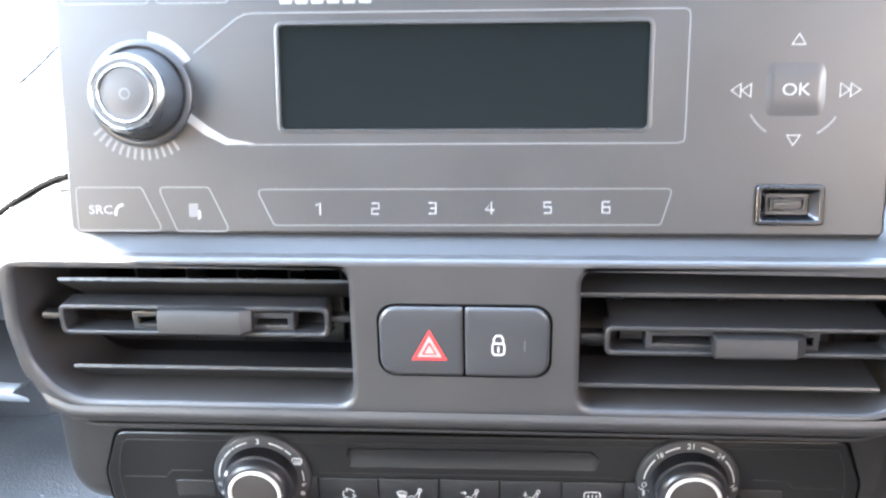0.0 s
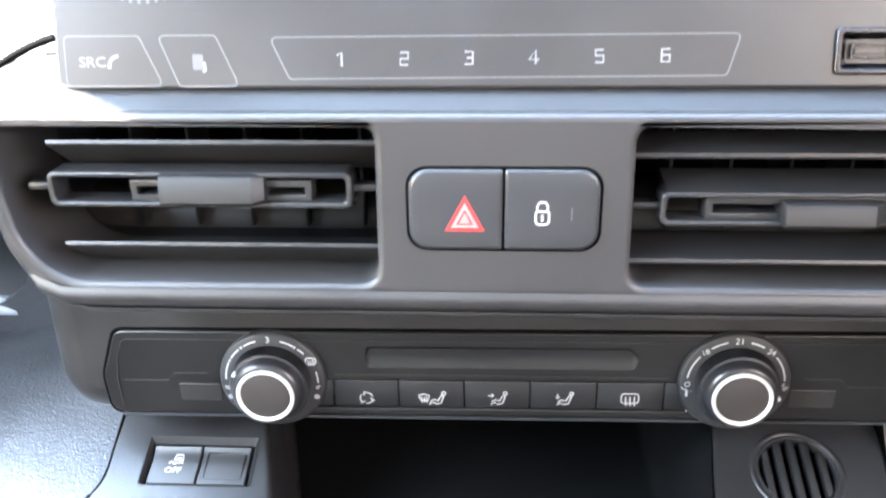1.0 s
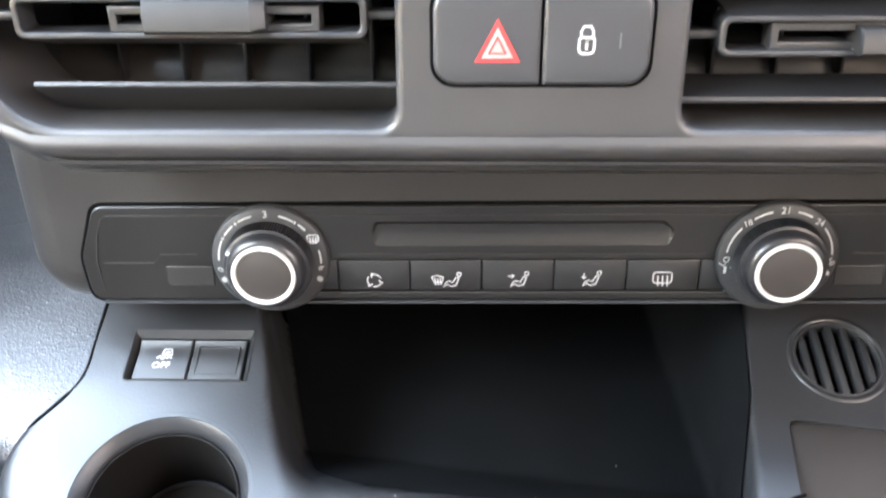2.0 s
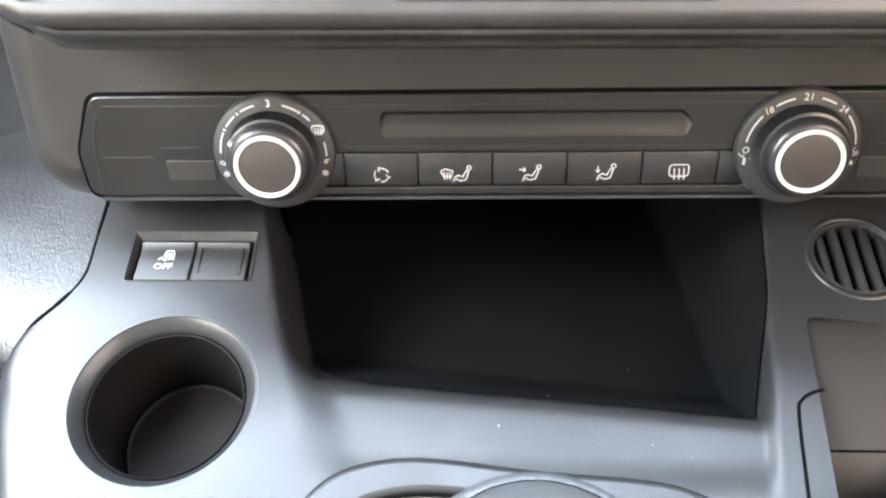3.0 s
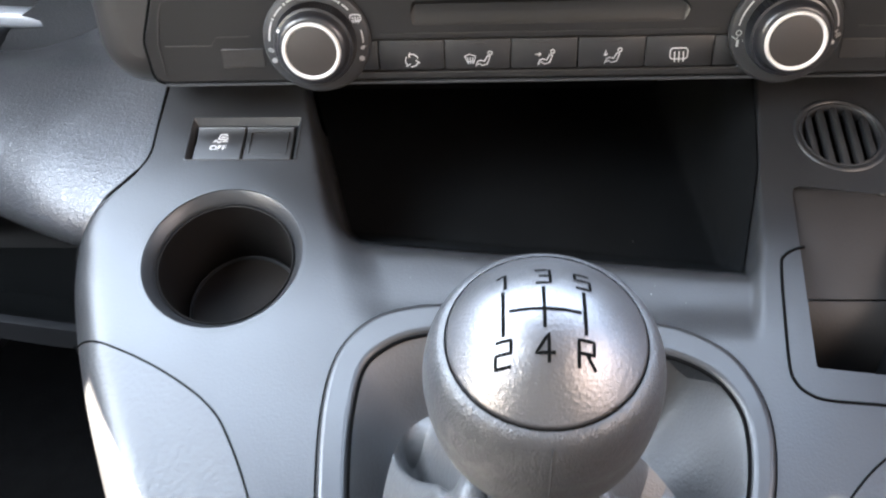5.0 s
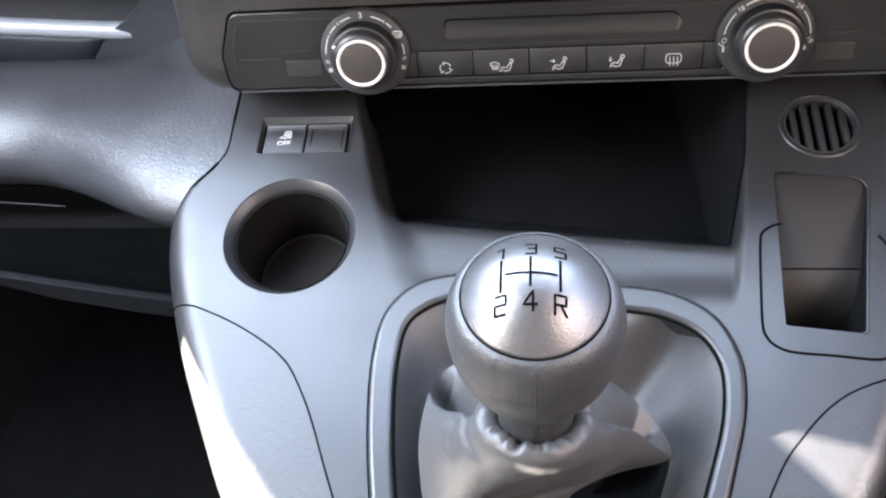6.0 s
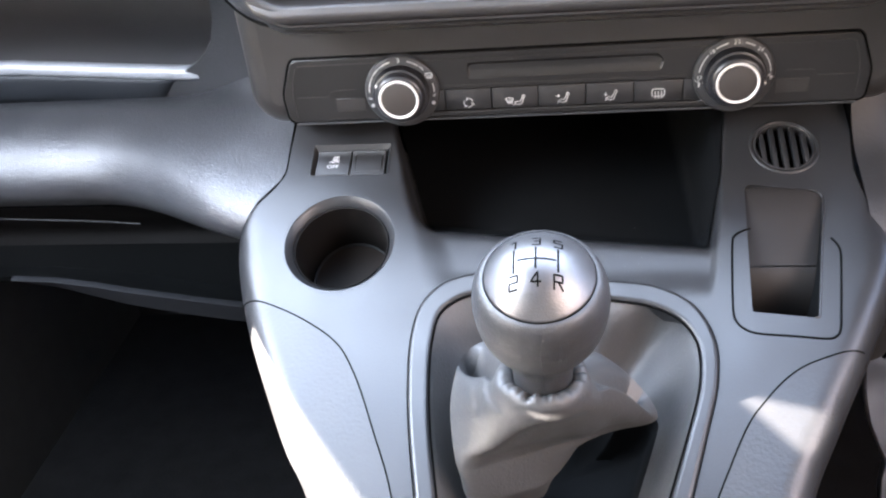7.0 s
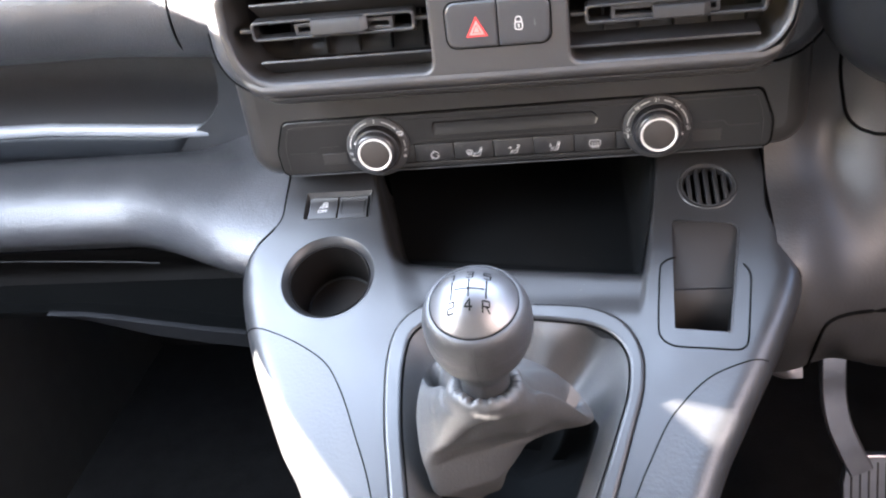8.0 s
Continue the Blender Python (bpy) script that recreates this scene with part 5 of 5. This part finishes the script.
for k in range(5):
    x = -0.0116 + 0.0058 * k
    hgt = math.sqrt(0.0156 ** 2 - x * x)
    box("bar", x - 0.0014, x + 0.0014, -hgt, hgt, -0.0050, -0.0006, FG, M_GRILLE, gr, 0.0006)

# storage slot beside the gear lever
slot = thing("storage_slot", "grey upright storage slot with a curved back plate", "storage slot", at=con(0.115, -0.01))
seam_pts = [(0.0988, 0.0050), (0.0945, 0.0036), (0.0905, 0.0008), (0.0886, -0.0040), (0.0862, -0.0260), (0.0846, -0.0455), (0.0858, -0.0515), (0.0890, -0.0552), (0.0955, -0.0578), (0.1120, -0.0592), (0.1275, -0.0606), (0.1325, -0.0592), (0.1352, -0.0550), (0.1372, -0.0440), (0.1412, -0.0200), (0.1424, -0.0110), (0.1418, -0.0060), (0.1392, -0.0015)]
tube("frame_seam", [[F_CON @ Vector((p[0], p[1], 0.00005)) for p in smooth_line(seam_pts, 6)]], 0.0006, M_GAP, slot, "dark seam round the slot")
bm = bmesh.new()
rows = []
sp = lambda v: (0.0986 + (v - 0.0345) * 0.0050 / 0.080, 0.1405 + (v - 0.0290) * 0.0143 / 0.078)
for v, d in ((0.0340, -0.0022), (0.0330, -0.0010), (0.0315, -0.0006), (0.0280, -0.0006), (0.0200, -0.0014), (0.0150, -0.0024), (0.0100, -0.0035), (0.0060, -0.0045), (0.0020, -0.0055), (-0.0040, -0.0070), (-0.0128, -0.0092)):
    a, b = sp(v)
    rows.append([F_CON @ Vector((a + (b - a) * t - 0.0002, v, d - 0.0006 * (abs(2 * t - 1) ** 6))) for t in (0, 0.03, 0.06, 0.12, 0.25, 0.5, 0.75, 0.88, 0.94, 0.97, 1)])
sheet_bm(bm, rows)
part("back_plate", bm, M_PLATE, slot, "brownish grey curved back plate", 50)
bm = bmesh.new()
rows = []
for v, d in ((-0.0133, -0.0100), (-0.0136, -0.0094), (-0.0142, -0.0095), (-0.022, -0.0150), (-0.028, -0.0225), (-0.032, -0.0300), (-0.034, -0.0340)):
    a, b = sp(v)
    rows.append([F_CON @ Vector((a + (b - a) * t - 0.0002, v, d)) for t in (0, 0.3, 0.6, 1)])
sheet_bm(bm, rows)
part("lower_plate", bm, M_PLATE, slot, "brownish grey lower plate", 50)
# thin sheet over the carved wall, its black standing for shade
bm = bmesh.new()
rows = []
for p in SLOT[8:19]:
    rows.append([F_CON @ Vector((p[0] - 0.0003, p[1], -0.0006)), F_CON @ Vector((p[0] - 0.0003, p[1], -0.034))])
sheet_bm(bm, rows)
part("slot_wall", bm, M_SHADE, slot, "inner wall blackened for shade in the slot", 50)
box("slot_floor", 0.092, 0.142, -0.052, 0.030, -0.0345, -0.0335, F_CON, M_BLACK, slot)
tube("slot_edge", [[F_CON @ Vector((p[0], p[1], -0.0001)) for p in SLOT[10:]]], 0.0007, M_KEY, slot)

# ---------------------------------------------------------------- gear lever
lever = thing("gear_lever", "grey leather gear lever with satin knob and gathered boot", "gear lever", at=(-0.0102, 0.115, 0.60))
plate("boot_frame", [closed_line(RING_OUT, 5), closed_line(RING_IN, 5)], -0.012, 0.0026, F_CON, M_CONSOLE, lever, 0.0024, "raised grey frame round the boot", 3)
tube("frame_gap", [[F_CON @ Vector((p[0], p[1], 0.0002)) for p in closed_line([(q[0] * 1.004, q[1] * 1.004) for q in RING_OUT], 5)]], 0.00035, M_GAP, lever, "", True)
tube("inner_gap", [[F_CON @ Vector((p[0], p[1], 0.0006)) for p in closed_line(RING_IN, 5)]], 0.0008, M_GAP, lever, "", True)

AX = Vector((0.0, -0.34, 1.0)).normalized()
KC = Vector((-0.0102, 0.1154, 0.6846))
kx_ = Vector((1, 0, 0))
F_KNOB = axes(KC, kx_, AX.cross(kx_), AX)
KNOB = [(0.0214, 0.0122), (0.0228, 0.0114), (0.0243, 0.0092), (0.0256, 0.0055), (0.0264, 0.0005), (0.0265, -0.0040), (0.0258, -0.0100), (0.0238, -0.0160), (0.0205, -0.0215), (0.0170, -0.0262), (0.0146, -0.0305), (0.0132, -0.0345), (0.0126, -0.0400), (0.0122, -0.0490)]
lean = lambda h: Vector((0, -0.0115 * max(0.0, -h - 0.006) / 0.043, 0))


def knob_ring(r, h, n=64):
    return [F_KNOB @ Vector((r * math.cos(2 * math.pi * k / n), r * math.sin(2 * math.pi * k / n), h)) + lean(h) for k in range(n)]


bm = bmesh.new()
vs = sheet_bm(bm, [knob_ring(r, h) for r, h in [(q[0] * 1.015, q[1]) for q in smooth_line(KNOB, 3)]], True)
bm.faces.new(vs[0])
bm.faces.new(vs[-1])
part("knob", bm, M_KNOB, lever, "grey grained round gear knob", 60)
lathe("cap_gap", [(0.0218, 0.0118), (0.0214, 0.0128), (0.0210, 0.0118)], F_KNOB, M_GAP, lever, "dark ring round the cap", 64, False)
cap_h = lambda r: 0.0126 + 0.0124 * (1 - (r / 0.0212) ** 2)
lathe("knob_cap", [(0.0212, 0.0116)] + [(r, cap_h(r)) for r in (0.0212, 0.0206, 0.0192, 0.0170, 0.0145, 0.0115, 0.008, 0.004, 0.0001)], F_KNOB, M_KNOBCAP, lever, "satin grey domed cap with gear pattern", 64, False, 60)


def on_cap(lines, w, name):
    bm = bmesh.new()
    for pts in lines:
        pts = [Vector(p) for p in pts]
        fine = []
        for a, b in zip(pts, pts[1:]):
            fine += [a + (b - a) * k / 4 for k in range(4)]
        fine.append(pts[-1])
        rows = []
        for k, p in enumerate(fine):
            t = (fine[min(k + 1, len(fine) - 1)] - fine[max(k - 1, 0)]).normalized()
            nn = Vector((-t.y, t.x)) * w / 2
            rows.append([F_KNOB @ Vector((e.x, e.y, cap_h(e.length) + 0.00012)) for e in (p + nn, p - nn)])
        sheet_bm(bm, rows)
    return part(name, bm, M_GAP, lever, "dark engraved gear pattern", 0)


DX = 0.0082
pat = [[(-DX, 0.0068), (-DX, -0.0038)], [(0, 0.0068), (0, -0.0030)], [(DX, 0.0062), (DX, -0.0038)], [(-DX + 0.0012, 0.0014), (DX - 0.0008, 0.0008)]]
pat = [[(x - 0.0010, y - 0.0022) for x, y in l] for l in pat]
on_cap(pat, 0.00075, "gear_pattern")
for ch, gx, gy in (("1", -DX, 0.0114), ("3", 0, 0.0118), ("5", DX, 0.0110), ("2", -DX, -0.0056), ("4", 0, -0.0053), ("R", DX, -0.0058)):
    on_cap(digit(ch, gx - 0.0010, gy - 0.0036, 0.0026), 0.0007, "gear_number")
tube("knob_seam", [[F_KNOB @ Vector((0.0006, -r * 1.015 - 0.00002, h)) + lean(h) for r, h in ((0.0240, 0.0100), (0.0256, 0.0055), (0.0265, -0.0010), (0.0258, -0.0100), (0.0238, -0.0160), (0.0205, -0.0215), (0.0170, -0.0262), (0.0146, -0.0305), (0.0132, -0.0345), (0.0126, -0.0400), (0.0122, -0.0480))]], 0.00018, M_BUTTON, lever, "mould line")

# boot: an outer skirt sinking from the frame, and a gathered sleeve rising to the neck
rin = closed_line(RING_IN, 9)
cu0, cv0 = -0.004, vy(0.150)
bm = bmesh.new()
rows = []
for sc, d, scb, db in ((1.004, 0.0004, 1.004, 0.0004), (0.985, -0.0006, 0.985, -0.0006), (0.96, -0.0030, 0.955, -0.0030), (0.92, -0.0080, 0.90, -0.0080), (0.87, -0.0150, 0.83, -0.0150),
                       (0.81, -0.0240, 0.74, -0.0230), (0.755, -0.0340, 0.58, -0.0320), (0.72, -0.0420, 0.45, -0.0400), (0.69, -0.0600, 0.40, -0.058), (0.64, -0.0760, 0.34, -0.074), (0.50, -0.0840, 0.28, -0.084), (0.0005, -0.0860, 0.0005, -0.086)):
    row = []
    for p in rin:
        back = ramp01((p[1] - cv0 - 0.018) / 0.030)       # the far side runs in to the sleeve
        q, e = sc + (scb - sc) * back, d + (db - d) * back
        az = math.degrees(math.atan2(p[1] - cv0, p[0] - cu0))
        fold = math.sin(math.pi * min(1.0, len(rows) / 7)) if len(rows) < 7 else 0.0
        q += fold * (0.055 * math.exp(-((az - 50) / 8) ** 2) - 0.08 * math.exp(-((az - 68) / 8) ** 2))
        e -= fold * 0.010 * math.exp(-((az - 50) / 9) ** 2)
        row.append(F_CON @ Vector((cu0 + (p[0] - cu0) * q, cv0 + (p[1] - cv0) * q, e)))
    rows.append(row)
sheet_bm(bm, rows[:7], True)
part("boot_skirt", bm, M_BOOT, lever, "grey leather skirt sunk inside the frame", 60)
# the foot's black stands for the shade under the sleeve
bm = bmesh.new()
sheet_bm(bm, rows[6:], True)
part("boot_foot", bm, M_SHADE, lever, "foot of the boot, blackened for shade under the sleeve", 60)

NECK = KC + AX * -0.047 + lean(-0.047)
N_A = 192


FOLD = [(0.0437, 0.1620, 0.5755), (0.0330, 0.1730, 0.590), (0.0150, 0.1800, 0.602), (-0.0080, 0.1820, 0.610), (-0.0300, 0.1770, 0.615), (-0.0470, 0.1650, 0.616),
        (-0.0530, 0.1500, 0.611), (-0.0545, 0.1360, 0.597), (-0.0490, 0.1225, 0.580), (-0.0300, 0.1260, 0.582), (-0.0020, 0.1365, 0.583), (0.0236, 0.1505, 0.578)]
FOLD = [Vector(p) for p in closed_line([(*p,) for p in FOLD], 16)]
COLLAR = [(0.0119, -0.0040), (0.0122, 0.0000), (0.0138, 0.0020), (0.0158, 0.0027), (0.0176, 0.0022), (0.0190, 0.0004), (0.0198, -0.0022)]


def bell(v, c, w):
    return math.exp(-((v - c) / w) ** 2)


def sleeve_point(i, k):
    """i: round the lever (0 to the right, a quarter on ahead); k: 0 at the neck, 0.12 outside the collar, 1 at the fold, 2 at the foot."""
    a = 2 * math.pi * i / N_A
    c, s = math.cos(a), math.sin(a)
    f = FOLD[i % len(FOLD)]
    pleat = abs(math.sin(8.5 * a + 0.8 * math.sin(3 * a))) - 0.6
    nick = bell(a, 4.30, 0.10) + 0.6 * bell(a, 5.45, 0.08) + 0.7 * bell(a, 3.55, 0.10) + 0.5 * bell(a, 4.85, 0.07)
    puff = 1 + 0.18 * bell(a, 3.3, 0.5) + 0.10 * bell(a, 6.1, 0.3)
    if k <= 0.12:
        q = smooth_line(COLLAR, 4)[round(k / 0.12 * 24)]
        w = k / 0.12
        z = q[1] + (0.0012 * pleat - 0.0022 * nick) * math.sin(math.pi * min(1, w * 1.25)) ** 0.7
        r = 0.0119 + (q[0] - 0.0119) * puff
        return Vector((NECK.x + r * c, NECK.y + r * s, NECK.z - 0.0005 + z))
    n0 = sleeve_point(i, 0.12)
    w = (k - 0.12) / 0.88
    if k <= 1:
        p = n0.lerp(f, w)
        arch = math.sin(math.pi * w)
        z = p.z + (0.002 * max(0.0, -c) - 0.003 * max(0.0, c) - 0.008 * max(0.0, s)) * arch - 0.0030 * bell(w, 0.10, 0.10)
        a2 = a if a < 3.4 else a - 2 * math.pi
        z += 0.0055 * bell(a2, -0.06, 0.14) * arch - 0.0215 * bell(a2, 0.46, 0.14) * math.sin(math.pi * w ** 1.4) + 0.004 * bell(a2, 0.85, 0.25) * arch
        z -= 0.0230 * bell(a, 2.72, 0.19) * math.sin(math.pi * w ** 1.3) ** 0.7
        z += 0.0022 * math.sin(5 * a + 4 * w) * arch - 0.0035 * bell(w, 0.30 + 0.25 * math.sin(a - 3.2), 0.08) * bell(a, 3.75, 0.45) - 0.0010 * nick * (1 - w) ** 2
        z += 0.0018 * math.sin(9 * a + 7 * w + 1) * arch * max(0.0, -s)
        z += 0.0020 * bell(w, 0.86, 0.09) * max(0.0, -s) - 0.0024 * bell(w, 0.55, 0.16) * max(0.0, -s) * ramp01((c + 0.5) / 0.8)
        return Vector((p.x, p.y, z))
    w = k - 1
    g = (i % N_A) / 16
    keep = ramp01((g - 4.6) / 1.2) * ramp01((11.2 - g) / 1.7)     # the near left hangs on, the rest is tucked in
    mid = Vector((-0.012, 0.152, f.z))
    hang_w, tuck = min(1.0, w / 0.4), max(0.0, (w - 0.4) / 0.6)
    q = f.lerp(mid, keep * (0.05 * hang_w + 0.55 * tuck) + (1 - keep) * 0.75 * min(1.0, w * 1.4))
    out = (f - mid)
    out.z = 0
    out.normalize()
    drop = keep * (0.026 * hang_w + 0.020 * tuck) + (1 - keep) * (0.002 * min(1.0, w * 6) - 0.012 * w)
    return Vector((q.x, q.y, f.z - drop)) + out * 0.0014 * math.sin(math.pi * min(1.0, w * 5)) * (1 - 0.6 * keep)


bm = bmesh.new()
ks = [0.12 * i / 12 for i in range(13)] + [0.12 + 0.88 * i / 26 for i in range(1, 27)] + [1.02, 1.05, 1.1, 1.16, 1.22, 1.3, 1.38, 1.42, 1.5, 1.6, 1.8, 2.0]
sheet_bm(bm, [[sleeve_point(i, k) for i in range(N_A)] for k in ks], True)
part("boot_sleeve", bm, M_BOOT, lever, "slack grey leather sleeve gathered at the neck", 70)

# ---------------------------------------------------------------- pedal in the driver footwell
pedal = thing("pedal", "steel pedal with ribbed pad in the dark footwell", "pedal", at=(0.30, 0.46, 0.25))


def bar(name, pts, w, t, mat, parent, label=""):
    bm = bmesh.new()
    line = smooth_line(pts, 6)
    rows = []
    for k, p in enumerate(line):
        d = (line[min(k + 1, len(line) - 1)] - line[max(k - 1, 0)]).normalized()
        nn = Vector((1, 0, 0)) - d * d.x
        nn.normalize()
        o = d.cross(nn)
        rows.append([p + nn * w / 2 * a + o * t / 2 * b for a, b in ((1, 0.6), (0.85, 1), (-0.85, 1), (-1, 0.6), (-1, -0.6), (-0.85, -1), (0.85, -1), (1, -0.6))])
    vs = sheet_bm(bm, rows, True)
    bm.faces.new(vs[0])
    bm.faces.new(vs[-1])
    return part(name, bm, mat, parent, label)


bar("hanger", [(0.279, 0.505, 0.425), (0.279, 0.62, 0.44), (0.279, 0.82, 0.45), (0.279, 1.003, 0.45)], 0.030, 0.020, M_LOWER, pedal, "black pedal bracket on the bulkhead")
bar("arm", [(0.279, 0.515, 0.43), (0.279, 0.485, 0.36), (0.281, 0.475, 0.32), (0.287, 0.465, 0.290), (0.299, 0.456, 0.262), (0.310, 0.450, 0.240)], 0.024, 0.010, M_METAL, pedal, "bare steel pedal arm")
F_PED = axes((0.3195, 0.447, 0.213), (1, 0, 0), (0, 0.35, 0.937), (0, -0.937, 0.35))
pp = plate("pad", [rounded([(-0.021, 0.042), (-0.026, 0.010), (-0.025, -0.042), (0.025, -0.042), (0.026, 0.010), (0.021, 0.042)], 0.007, 4)], -0.006, 0.004, F_PED, M_METAL, pedal, 0.002, "pale pedal pad")
for k in range(5):
    box("rib", -0.0185 + 0.0083 * k, -0.0185 + 0.0083 * k + 0.0016, -0.038, 0.034, 0.002, 0.0055, F_PED, M_RUBBER, pp, 0.0005)
bar("bracket", [(0.172, 0.35, 0.470), (0.186, 0.352, 0.458), (0.200, 0.356, 0.449), (0.214, 0.36, 0.446)], 0.004, 0.012, M_METAL, pedal, "pale steel bracket")
